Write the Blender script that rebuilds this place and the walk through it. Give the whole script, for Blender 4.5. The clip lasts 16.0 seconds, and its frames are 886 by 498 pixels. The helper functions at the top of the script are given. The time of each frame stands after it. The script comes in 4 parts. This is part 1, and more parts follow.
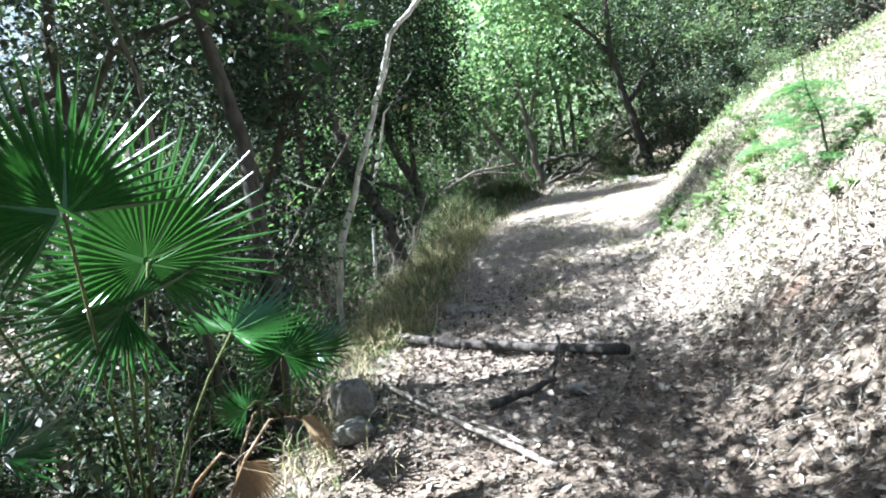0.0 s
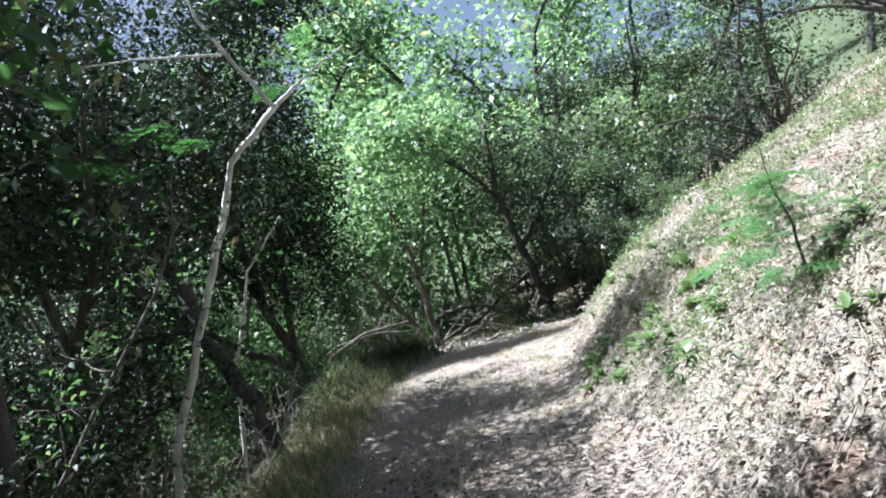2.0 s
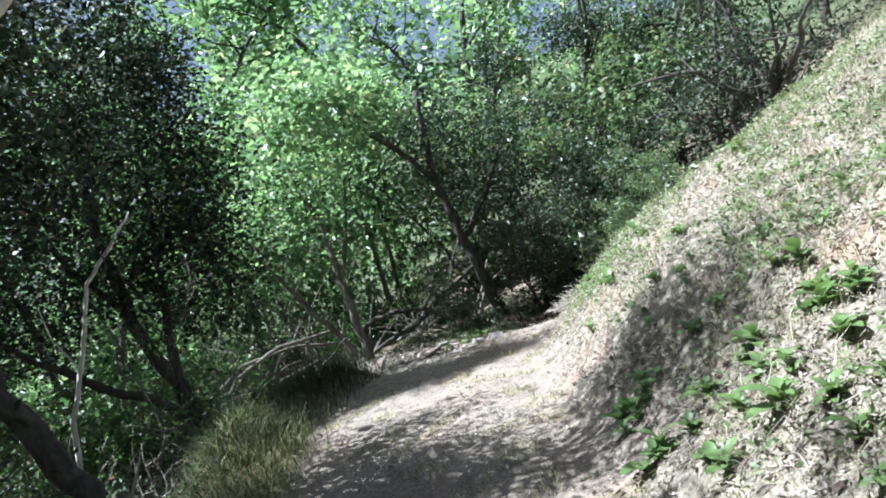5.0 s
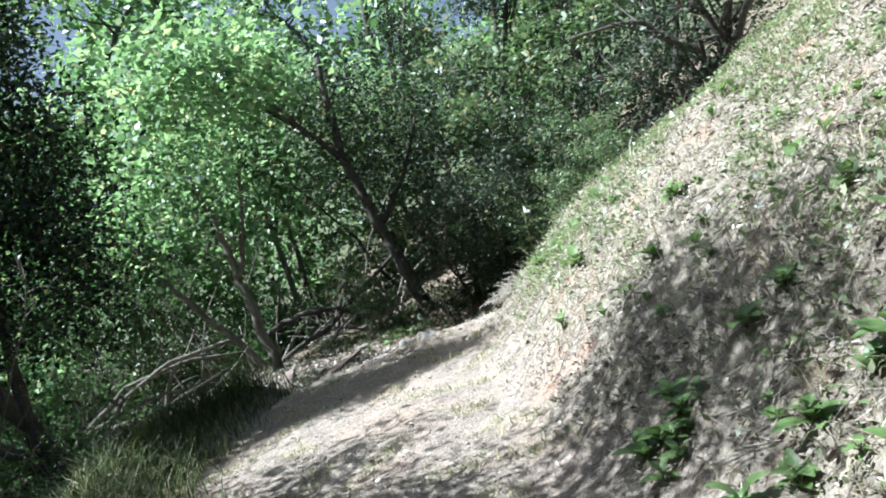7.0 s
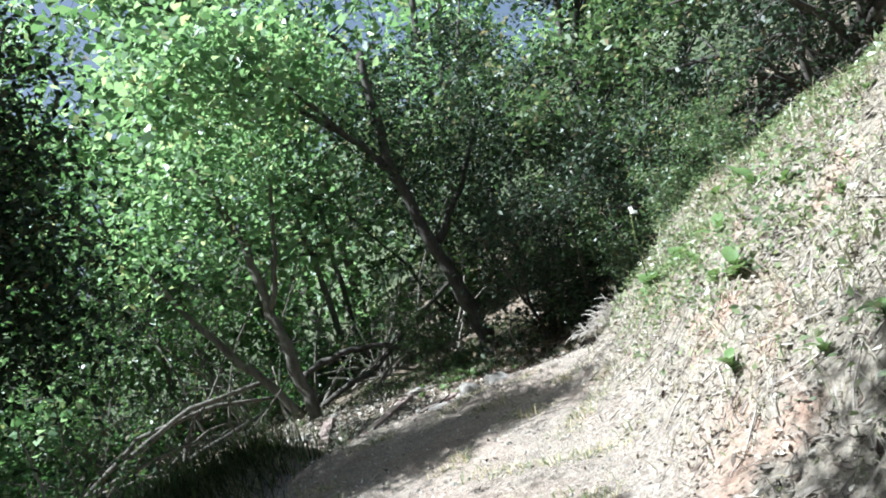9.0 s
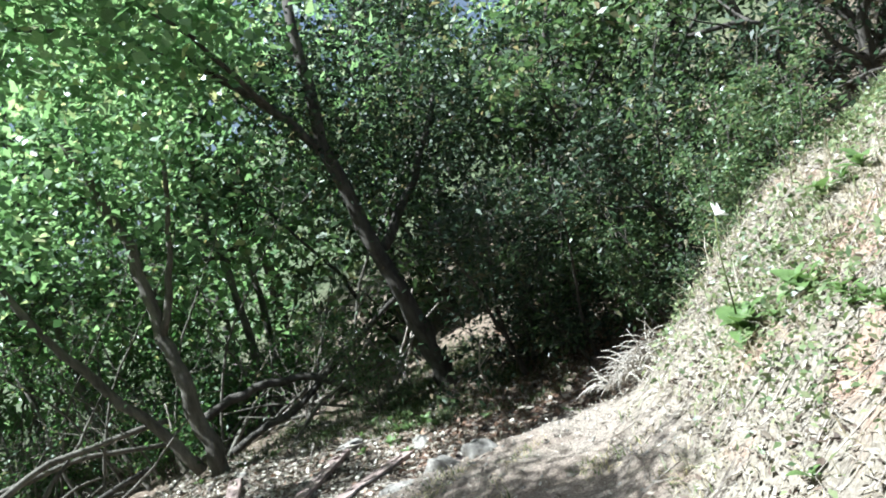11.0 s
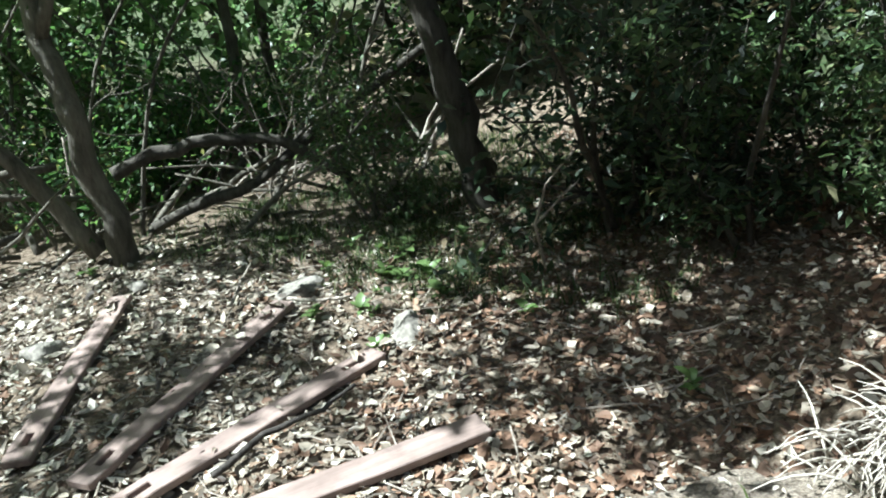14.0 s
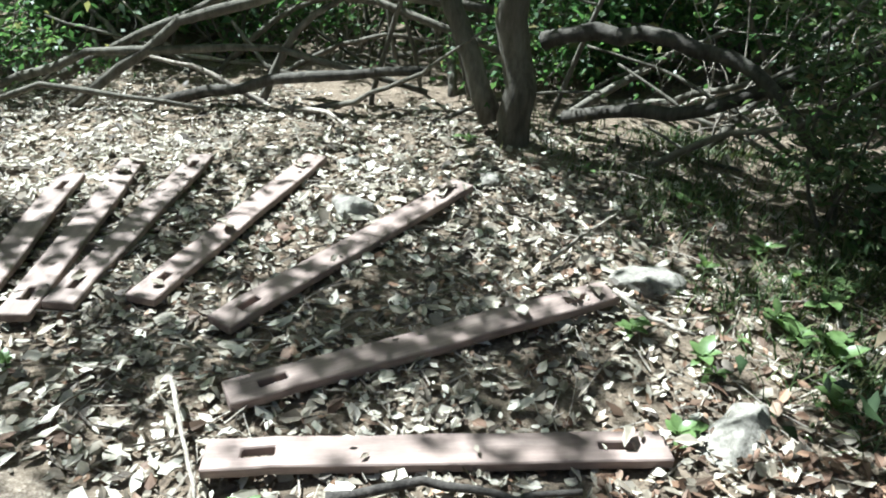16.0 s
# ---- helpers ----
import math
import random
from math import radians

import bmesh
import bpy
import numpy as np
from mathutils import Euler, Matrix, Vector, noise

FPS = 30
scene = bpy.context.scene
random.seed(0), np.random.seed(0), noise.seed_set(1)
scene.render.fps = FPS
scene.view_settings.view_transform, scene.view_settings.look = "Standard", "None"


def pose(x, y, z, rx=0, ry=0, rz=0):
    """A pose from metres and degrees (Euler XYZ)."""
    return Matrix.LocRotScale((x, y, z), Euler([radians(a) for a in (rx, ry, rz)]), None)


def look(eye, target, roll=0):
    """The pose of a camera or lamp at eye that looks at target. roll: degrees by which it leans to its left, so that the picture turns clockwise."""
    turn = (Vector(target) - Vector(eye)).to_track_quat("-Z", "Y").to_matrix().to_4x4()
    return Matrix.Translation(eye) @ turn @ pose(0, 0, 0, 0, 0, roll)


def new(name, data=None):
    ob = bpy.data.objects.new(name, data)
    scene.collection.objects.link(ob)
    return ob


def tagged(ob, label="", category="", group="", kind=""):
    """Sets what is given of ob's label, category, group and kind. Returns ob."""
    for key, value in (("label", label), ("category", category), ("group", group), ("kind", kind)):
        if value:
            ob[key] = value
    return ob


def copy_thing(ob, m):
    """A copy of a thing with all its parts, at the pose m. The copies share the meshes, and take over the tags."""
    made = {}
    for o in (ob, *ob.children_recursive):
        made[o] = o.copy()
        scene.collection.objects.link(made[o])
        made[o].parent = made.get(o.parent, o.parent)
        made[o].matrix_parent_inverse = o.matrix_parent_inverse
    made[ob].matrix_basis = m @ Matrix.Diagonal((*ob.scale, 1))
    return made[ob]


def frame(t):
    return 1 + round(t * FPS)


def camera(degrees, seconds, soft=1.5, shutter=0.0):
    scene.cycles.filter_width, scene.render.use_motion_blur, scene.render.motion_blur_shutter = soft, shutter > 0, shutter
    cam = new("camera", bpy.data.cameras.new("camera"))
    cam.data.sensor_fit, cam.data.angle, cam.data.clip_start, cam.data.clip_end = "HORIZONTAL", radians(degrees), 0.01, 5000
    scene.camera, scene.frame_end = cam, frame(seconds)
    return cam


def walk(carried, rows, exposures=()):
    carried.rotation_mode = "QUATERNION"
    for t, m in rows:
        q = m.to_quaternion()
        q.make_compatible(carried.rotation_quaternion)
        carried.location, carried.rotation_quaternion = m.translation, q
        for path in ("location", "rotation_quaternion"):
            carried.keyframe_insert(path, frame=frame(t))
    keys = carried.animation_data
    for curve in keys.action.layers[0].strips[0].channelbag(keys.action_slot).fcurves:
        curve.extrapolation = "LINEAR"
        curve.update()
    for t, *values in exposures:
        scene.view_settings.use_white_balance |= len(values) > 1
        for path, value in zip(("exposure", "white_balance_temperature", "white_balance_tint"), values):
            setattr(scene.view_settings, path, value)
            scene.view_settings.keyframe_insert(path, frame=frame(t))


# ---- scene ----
cam = camera(59.6, 16.0, soft=1.9)
METRES, EYE, TILT, LEAN, TURN = 14.5, 1.55, -10.0, 11.0, 0.0
ROWS = [
    (0.0, 0.0, 0.0, 0.0, 0.0, 0.0, -0.0),
    (0.5, -0.001, 0.022, 0.0046, -5.62, 1.77, 1.71),
    (1.0, 0.002, 0.0516, 0.0049, -5.48, 7.0, 3.68),
    (1.5, 0.003, 0.0809, 0.0044, -9.16, 9.96, 5.83),
    (2.0, 0.0121, 0.1097, 0.0077, -7.16, 11.59, 5.43),
    (2.5, 0.0225, 0.1354, 0.0118, -7.46, 10.36, 3.29),
    (3.0, 0.0326, 0.1634, 0.0146, -9.89, 12.11, 4.8),
    (5.5, 0.0261, 0.316, 0.0513, -15.05, 9.34, 10.37),
    (6.0, 0.0294, 0.3428, 0.049, -19.5, 8.33, 12.97),
    (6.5, 0.036, 0.3688, 0.0541, -21.56, 8.23, 11.42),
    (7.0, 0.0448, 0.393, 0.0592, -19.31, 8.88, 11.83),
    (7.5, 0.0515, 0.4258, 0.054, -17.65, 10.62, 11.17),
    (8.0, 0.0593, 0.4557, 0.0627, -12.03, 9.01, 9.53),
    (8.5, 0.0652, 0.4829, 0.0708, -13.68, 9.86, 11.11),
    (9.0, 0.0763, 0.5148, 0.0704, -15.37, 12.44, 11.63),
    (9.5, 0.0843, 0.5466, 0.0794, -19.7, 12.0, 9.64),
    (12.0, 0.1251, 0.7271, 0.1273, -21.79, 11.08, 12.36),
    (12.5, 0.1384, 0.7635, 0.1371, -20.46, 0.32, 8.67),
    (13.0, 0.1536, 0.7931, 0.1445, -18.64, -8.52, 4.98),
    (13.5, 0.1749, 0.8187, 0.1521, -18.04, -10.93, 4.81),
    (14.0, 0.1924, 0.8412, 0.1584, -17.24, -9.59, 0.19),
    (14.5, 0.2107, 0.8654, 0.1621, -4.78, -13.18, -2.59),
    (15.0, 0.217, 0.8868, 0.1678, 5.37, -18.88, -7.06),
    (15.5, 0.222, 0.9064, 0.1691, 12.16, -18.99, -10.47),
    (16.0, 0.2248, 0.9283, 0.1672, 22.74, -23.82, -16.45),
]
EXPOSURES = [(t, e + 1.65, kelvin, tint) for t, e, kelvin, tint in (
    (0.0, 1.2, 5350, 9), (0.6, 0.95, 5350, 9), (1.2, 0.6, 5350, 9), (2.0, 0.40, 5350, 12), (5.5, 0.32, 5350, 8), (9.0, 0.28, 5400, 7), (10.0, 0.2, 5400, 7), (12.0, 0.55, 5550, 2), (13.5, 0.28, 5600, 0), (16.0, 0.38, 5550, 1))]
walk(cam, [(t, pose(0, 0, EYE, TILT, LEAN, TURN) @ pose(METRES * x, METRES * y, METRES * z, 90 + pitch, roll, yaw)) for t, x, y, z, yaw, pitch, roll in ROWS], EXPOSURES)

# ---- world and sun ----
SUN_AZ, SUN_EL = radians(-75), radians(56)      # azimuth from +y, negative towards -x
to_sun = Vector((math.sin(SUN_AZ) * math.cos(SUN_EL), math.cos(SUN_AZ) * math.cos(SUN_EL), math.sin(SUN_EL)))
world = bpy.data.worlds.new("world")
scene.world = world
world.use_nodes = True
wn = world.node_tree.nodes
sky = wn.new("ShaderNodeTexSky")
sky.sky_type, sky.sun_disc = "NISHITA", False
sky.dust_density, sky.air_density = 4.0, 1.0
sky.sun_elevation, sky.sun_rotation = SUN_EL, SUN_AZ
haze = wn.new("ShaderNodeHueSaturation")
haze.inputs["Saturation"].default_value, haze.inputs["Value"].default_value = 0.75, 0.64
world.node_tree.links.new(sky.outputs[0], haze.inputs["Color"])
world.node_tree.links.new(haze.outputs[0], wn["Background"].inputs[0])
wn["Background"].inputs[1].default_value = 0.052
sun = new("sun", bpy.data.lights.new("sun", "SUN"))
sun.data.energy, sun.data.angle, sun.data.color = 5.0, radians(0.55), (1.0, 0.97, 0.92)
sun.matrix_world = look((0, 0, 30), Vector((0, 0, 30)) - to_sun)


# ---- materials ----
def material(name, build):
    m = bpy.data.materials.new(name)
    m.use_nodes = True
    nt = m.node_tree
    nt.nodes.clear()
    out = nt.nodes.new("ShaderNodeOutputMaterial")
    nt.links.new(build(nt), out.inputs[0])
    return m


def node(nt, kind, **sockets):
    n = nt.nodes.new(kind)
    for key, value in sockets.items():
        s = n.inputs[int(key[1:])] if key[0] == "i" and key[1:].isdigit() else n.inputs[key.replace("_", " ")]
        if isinstance(value, bpy.types.NodeSocket):
            nt.links.new(value, s)
        else:
            s.default_value = value
    return n


def ramp(nt, fac, stops):
    r = nt.nodes.new("ShaderNodeValToRGB")
    while len(r.color_ramp.elements) < len(stops):
        r.color_ramp.elements.new(0.5)
    for e, (p, c) in zip(r.color_ramp.elements, stops):
        e.position, e.color = p, (*c, 1)
    nt.links.new(fac, r.inputs[0])
    return r.outputs[0]


def coords(nt):
    return nt.nodes.new("ShaderNodeTexCoord").outputs["Object"]


def noise_fac(nt, scale, detail=4.0, rough=0.6, co=None):
    return node(nt, "ShaderNodeTexNoise", Vector=co or coords(nt), Scale=scale, Detail=detail, Roughness=rough).outputs[0]


def mixed(nt, fac, a, b, mode="MIX"):
    n = nt.nodes.new("ShaderNodeMix")
    n.data_type, n.blend_type = "RGBA", mode
    for s, v in ((n.inputs[0], fac), (n.inputs[6], a), (n.inputs[7], b)):
        if isinstance(v, bpy.types.NodeSocket):
            nt.links.new(v, s)
        else:
            s.default_value = v if not isinstance(v, tuple) else (*v, 1)
    return n.outputs[2]


def bumped(nt, height, strength, distance):
    return node(nt, "ShaderNodeBump", Height=height, Strength=strength, Distance=distance).outputs[0]


def leaf_material(name, stops, translucent=0.4, rough=0.5, spec=0.35):
    """Thin leaf: colour differs from leaf to leaf, light shines through it."""
    def build(nt):
        rnd = nt.nodes.new("ShaderNodeNewGeometry").outputs["Random Per Island"]
        col = ramp(nt, rnd, stops)
        vein = noise_fac(nt, 60, 2)
        col = mixed(nt, 0.35, col, ramp(nt, vein, [(0.3, (0.55, 0.55, 0.5)), (0.7, (1.2, 1.2, 1.1))]), "MULTIPLY")
        p = node(nt, "ShaderNodeBsdfPrincipled", Base_Color=col, Roughness=rough, Specular_IOR_Level=spec)
        tr = node(nt, "ShaderNodeBsdfTranslucent", Color=mixed(nt, 0.5, col, (1.25, 1.32, 0.72), "MULTIPLY") if translucent > 0.3 else col)
        m = nt.nodes.new("ShaderNodeMixShader")
        m.inputs[0].default_value = translucent
        nt.links.new(p.outputs[0], m.inputs[1])
        nt.links.new(tr.outputs[0], m.inputs[2])
        return m.outputs[0]
    return material(name, build)


def bark_material(name, dark, light, scale=18.0, blotch=3.0):
    def build(nt):
        co = coords(nt)
        stretched = node(nt, "ShaderNodeMapping", Vector=co, Scale=(1, 1, 0.25)).outputs[0]
        fine = noise_fac(nt, scale, 6, 0.7, stretched)
        big = noise_fac(nt, blotch, 3, 0.5, co)
        col = ramp(nt, fine, [(0.3, dark), (0.7, light)])
        col = mixed(nt, 0.6, col, ramp(nt, big, [(0.35, (0.55, 0.52, 0.48)), (0.65, (1.15, 1.15, 1.1))]), "MULTIPLY")
        return node(nt, "ShaderNodeBsdfPrincipled", Base_Color=col, Roughness=0.9, Specular_IOR_Level=0.2, Normal=bumped(nt, fine, 0.8, 0.02)).outputs[0]
    return material(name, build)


def ground_build(nt):
    co = coords(nt)
    def zone(name):
        a = nt.nodes.new("ShaderNodeAttribute")
        a.attribute_name = name
        return a.outputs["Fac"]
    fine, mid, big = noise_fac(nt, 45, 6, 0.7, co), noise_fac(nt, 7, 5, 0.6, co), noise_fac(nt, 1.3, 4, 0.6, co)
    soil = ramp(nt, fine, [(0.25, (0.14, 0.115, 0.09)), (0.5, (0.28, 0.245, 0.205)), (0.78, (0.46, 0.42, 0.37))])
    soil = mixed(nt, 0.5, soil, ramp(nt, mid, [(0.3, (0.6, 0.55, 0.5)), (0.7, (1.25, 1.2, 1.1))]), "MULTIPLY")
    red = ramp(nt, fine, [(0.25, (0.20, 0.13, 0.09)), (0.75, (0.44, 0.31, 0.23))])
    litter = ramp(nt, fine, [(0.3, (0.08, 0.06, 0.045)), (0.55, (0.21, 0.165, 0.12)), (0.8, (0.42, 0.36, 0.29))])
    thatch = ramp(nt, fine, [(0.25, (0.11, 0.09, 0.065)), (0.55, (0.28, 0.245, 0.19)), (0.8, (0.46, 0.43, 0.36))])
    patch = ramp(nt, big, [(0.57, (0, 0, 0)), (0.66, (1, 1, 1))])
    speck = ramp(nt, noise_fac(nt, 110, 3, 0.6, co), [(0.38, (0.45, 0.42, 0.40)), (0.5, (1, 1, 1)), (0.68, (1.5, 1.48, 1.42))])
    soil = mixed(nt, 0.7, soil, speck, "MULTIPLY")
    soil = mixed(nt, ramp(nt, big, [(0.45, (0, 0, 0)), (0.7, (0.8, 0.8, 0.8))]), soil, mixed(nt, 0.5, soil, red))
    col = mixed(nt, zone("slope"), soil, mixed(nt, patch, thatch, red))
    col = mixed(nt, zone("litter"), col, litter)
    green = ramp(nt, mid, [(0.3, (0.03, 0.04, 0.02)), (0.7, (0.10, 0.12, 0.06))])
    col = mixed(nt, zone("wild"), col, green)
    return node(nt, "ShaderNodeBsdfPrincipled", Base_Color=col, Roughness=0.95, Specular_IOR_Level=0.15, Normal=bumped(nt, fine, 0.9, 0.03)).outputs[0]


GROUND = material("soil", ground_build)
BARK_DARK = bark_material("bark_dark", (0.030, 0.027, 0.023), (0.11, 0.10, 0.086))
BARK_GREY = bark_material("bark_grey", (0.06, 0.055, 0.045), (0.20, 0.185, 0.155))
BARK_WHITE = bark_material("bark_white", (0.36, 0.35, 0.32), (0.74, 0.72, 0.67), 14, 9)
DEADWOOD = bark_material("deadwood", (0.16, 0.13, 0.105), (0.45, 0.41, 0.36), 30)
LOG_WOOD = bark_material("log_wood", (0.035, 0.031, 0.028), (0.12, 0.108, 0.098), 25)
# near-black green: the shade of backlit and overhung crowns is in the colour
LEAF_SHADED = leaf_material("leaf_shaded", [(0.0, (0.012, 0.022, 0.010)), (0.5, (0.026, 0.046, 0.020)), (0.9, (0.048, 0.075, 0.034)), (1.0, (0.13, 0.10, 0.055))], 0.22, 0.5, 0.3)
LEAF_SHRUB = leaf_material("leaf_shrub", [(0.0, (0.035, 0.06, 0.025)), (0.45, (0.085, 0.14, 0.06)), (0.8, (0.15, 0.21, 0.10)), (0.92, (0.22, 0.25, 0.14)), (1.0, (0.26, 0.20, 0.12))], 0.45, 0.4, 0.45)
# raised albedo and translucency put sunlight into the thicket and far foliage
LEAF_SUNLIT = leaf_material("leaf_sunlit", [(0.0, (0.08, 0.15, 0.065)), (0.5, (0.18, 0.29, 0.14)), (0.9, (0.30, 0.42, 0.24)), (1.0, (0.42, 0.42, 0.24))], 0.52, 0.38, 0.5)
LEAF_MID = leaf_material("leaf_mid", [(0.0, (0.035, 0.08, 0.03)), (0.5, (0.08, 0.16, 0.055)), (0.9, (0.14, 0.22, 0.085)), (1.0, (0.24, 0.20, 0.10))], 0.55, 0.42, 0.45)
LEAF_FEATHER = leaf_material("leaf_feather", [(0.0, (0.04, 0.12, 0.03)), (1.0, (0.10, 0.24, 0.07))], 0.45)
LEAF_WEED = leaf_material("leaf_weed", [(0.0, (0.08, 0.12, 0.055)), (0.6, (0.17, 0.22, 0.10)), (1.0, (0.32, 0.34, 0.20))], 0.4, 0.4, 0.5)
LEAF_ROSETTE = leaf_material("leaf_rosette", [(0.0, (0.06, 0.12, 0.035)), (0.6, (0.13, 0.20, 0.07)), (1.0, (0.26, 0.32, 0.13))], 0.36, 0.4, 0.5)
PALM_GREEN = leaf_material("palm_green", [(0.0, (0.022, 0.085, 0.014)), (1.0, (0.05, 0.135, 0.032))], 0.32, 0.22, 0.85)
PALM_DRY = leaf_material("palm_dry", [(0.0, (0.14, 0.08, 0.04)), (1.0, (0.34, 0.24, 0.13))], 0.2)
PETIOLE = bark_material("petiole", (0.05, 0.07, 0.02), (0.14, 0.15, 0.06))
GRASS_DRY = leaf_material("grass_dry", [(0.0, (0.17, 0.14, 0.085)), (0.45, (0.36, 0.31, 0.21)), (0.83, (0.55, 0.51, 0.41)), (0.88, (0.12, 0.16, 0.06)), (1.0, (0.24, 0.28, 0.12))], 0.3, 0.6)
GRASS_GREEN = leaf_material("grass_green", [(0.0, (0.07, 0.11, 0.03)), (0.38, (0.15, 0.20, 0.07)), (0.48, (0.36, 0.31, 0.17)), (1.0, (0.60, 0.51, 0.34))], 0.35, 0.6)
# green grass with the bank's shade put into its colour
GRASS_SHADED = leaf_material("grass_shaded", [(0.0, (0.025, 0.04, 0.014)), (0.6, (0.06, 0.09, 0.03)), (1.0, (0.15, 0.15, 0.07))], 0.35, 0.6)
LITTER_BROWN = leaf_material("litter_brown", [(0.0, (0.05, 0.035, 0.025)), (0.45, (0.13, 0.095, 0.07)), (0.75, (0.24, 0.20, 0.16)), (1.0, (0.42, 0.38, 0.32))], 0.12, 0.7)
LITTER_PALE = leaf_material("litter_pale", [(0.0, (0.06, 0.045, 0.035)), (0.3, (0.18, 0.15, 0.115)), (0.7, (0.42, 0.38, 0.31)), (1.0, (0.66, 0.62, 0.54))], 0.12, 0.65)
LITTER_RUST = leaf_material("litter_rust", [(0.0, (0.07, 0.045, 0.03)), (0.4, (0.18, 0.11, 0.075)), (0.65, (0.30, 0.185, 0.12)), (0.72, (0.38, 0.32, 0.25)), (1.0, (0.54, 0.49, 0.42))], 0.15, 0.65)
PETAL = leaf_material("petal", [(0.0, (0.75, 0.75, 0.70)), (1.0, (0.85, 0.85, 0.8))], 0.3)


def stone_build(nt):
    fine, mid = noise_fac(nt, 40, 6, 0.7), noise_fac(nt, 6, 4)
    col = ramp(nt, fine, [(0.3, (0.12, 0.11, 0.095)), (0.7, (0.33, 0.31, 0.275))])
    col = mixed(nt, 0.6, col, ramp(nt, mid, [(0.35, (0.6, 0.58, 0.52)), (0.65, (1.2, 1.2, 1.15))]), "MULTIPLY")
    return node(nt, "ShaderNodeBsdfPrincipled", Base_Color=col, Roughness=0.9, Normal=bumped(nt, fine, 0.7, 0.015)).outputs[0]


def plank_build(nt):
    rnd = nt.nodes.new("ShaderNodeObjectInfo").outputs["Random"]
    co = coords(nt)
    grain = noise_fac(nt, 22, 6, 0.7, node(nt, "ShaderNodeMapping", Vector=co, Scale=(0.12, 1, 1)).outputs[0])
    stain = noise_fac(nt, 5, 5, 0.65, co)
    col = ramp(nt, grain, [(0.25, (0.15, 0.115, 0.10)), (0.55, (0.27, 0.21, 0.185)), (0.8, (0.40, 0.33, 0.30))])
    col = mixed(nt, 0.7, col, ramp(nt, stain, [(0.35, (0.55, 0.52, 0.5)), (0.7, (1.15, 1.12, 1.1))]), "MULTIPLY")
    col = mixed(nt, 0.5, col, ramp(nt, rnd, [(0.0, (0.8, 0.78, 0.76)), (1.0, (1.15, 1.1, 1.08))]), "MULTIPLY")
    return node(nt, "ShaderNodeBsdfPrincipled", Base_Color=col, Roughness=0.8, Normal=bumped(nt, grain, 0.4, 0.006)).outputs[0]


STONE = material("stone", stone_build)
PLANK_WOOD = material("plank_wood", plank_build)

# ---- the lie of the land ----
rng = np.random.default_rng(7)


def smooth(a, b, v):
    u = np.clip((v - a) / (b - a), 0, 1)
    return u * u * (3 - 2 * u)


def left_edge(y):
    return np.interp(y, (-5, 0, 4.5, 7, 8.5, 10.4, 11.5, 12.5, 13.3, 14), (-1.2, -0.95, -0.70, -0.48, -0.27, 0.05, 0.28, 0.56, 0.98, 1.7))


def right_toe(y):
    return np.interp(y, (-5, 0, 3, 5, 7, 9.5, 11, 13, 13.7, 14.3, 15, 17, 20, 30), (0.7, 0.85, 1.05, 1.4, 1.7, 2.3, 2.75, 3.55, 4.3, 5.2, 6.2, 8.5, 11, 21))


def trail_z(y):
    return np.interp(y, (-6, 0, 5, 8, 11, 13.5, 14.3), (0.15, 0.0, -0.12, -0.17, -0.17, -0.24, -0.3))


def brink(x):
    """The edge at which the trail steps down to the landing."""
    return np.interp(x, (1.8, 2.4, 2.7, 3.0, 3.5, 3.9, 4.5), (14.6, 14.28, 14.1, 14.0, 13.98, 13.86, 13.7)) + 0.04 * np.sin(7 * np.asarray(x, float))


def bumps(x, y):
    """Small uneven relief of trodden soil, up to about 3 cm."""
    return (0.022 * np.sin(5.1 * x + 1.3 * np.sin(2.3 * y)) * np.sin(4.3 * y + 0.7) + 0.008 * np.sin(11.7 * x - 3.1 * y) * np.sin(9.1 * y + 2.2 * x)
            + 0.005 * np.sin(23 * x + 4 * np.sin(7 * y)) * np.sin(19 * y + 1.9))


def soft_ramp(v, w):
    return np.where(v < -w, 0, np.where(v > w, v, (v + w) ** 2 / (4 * w)))


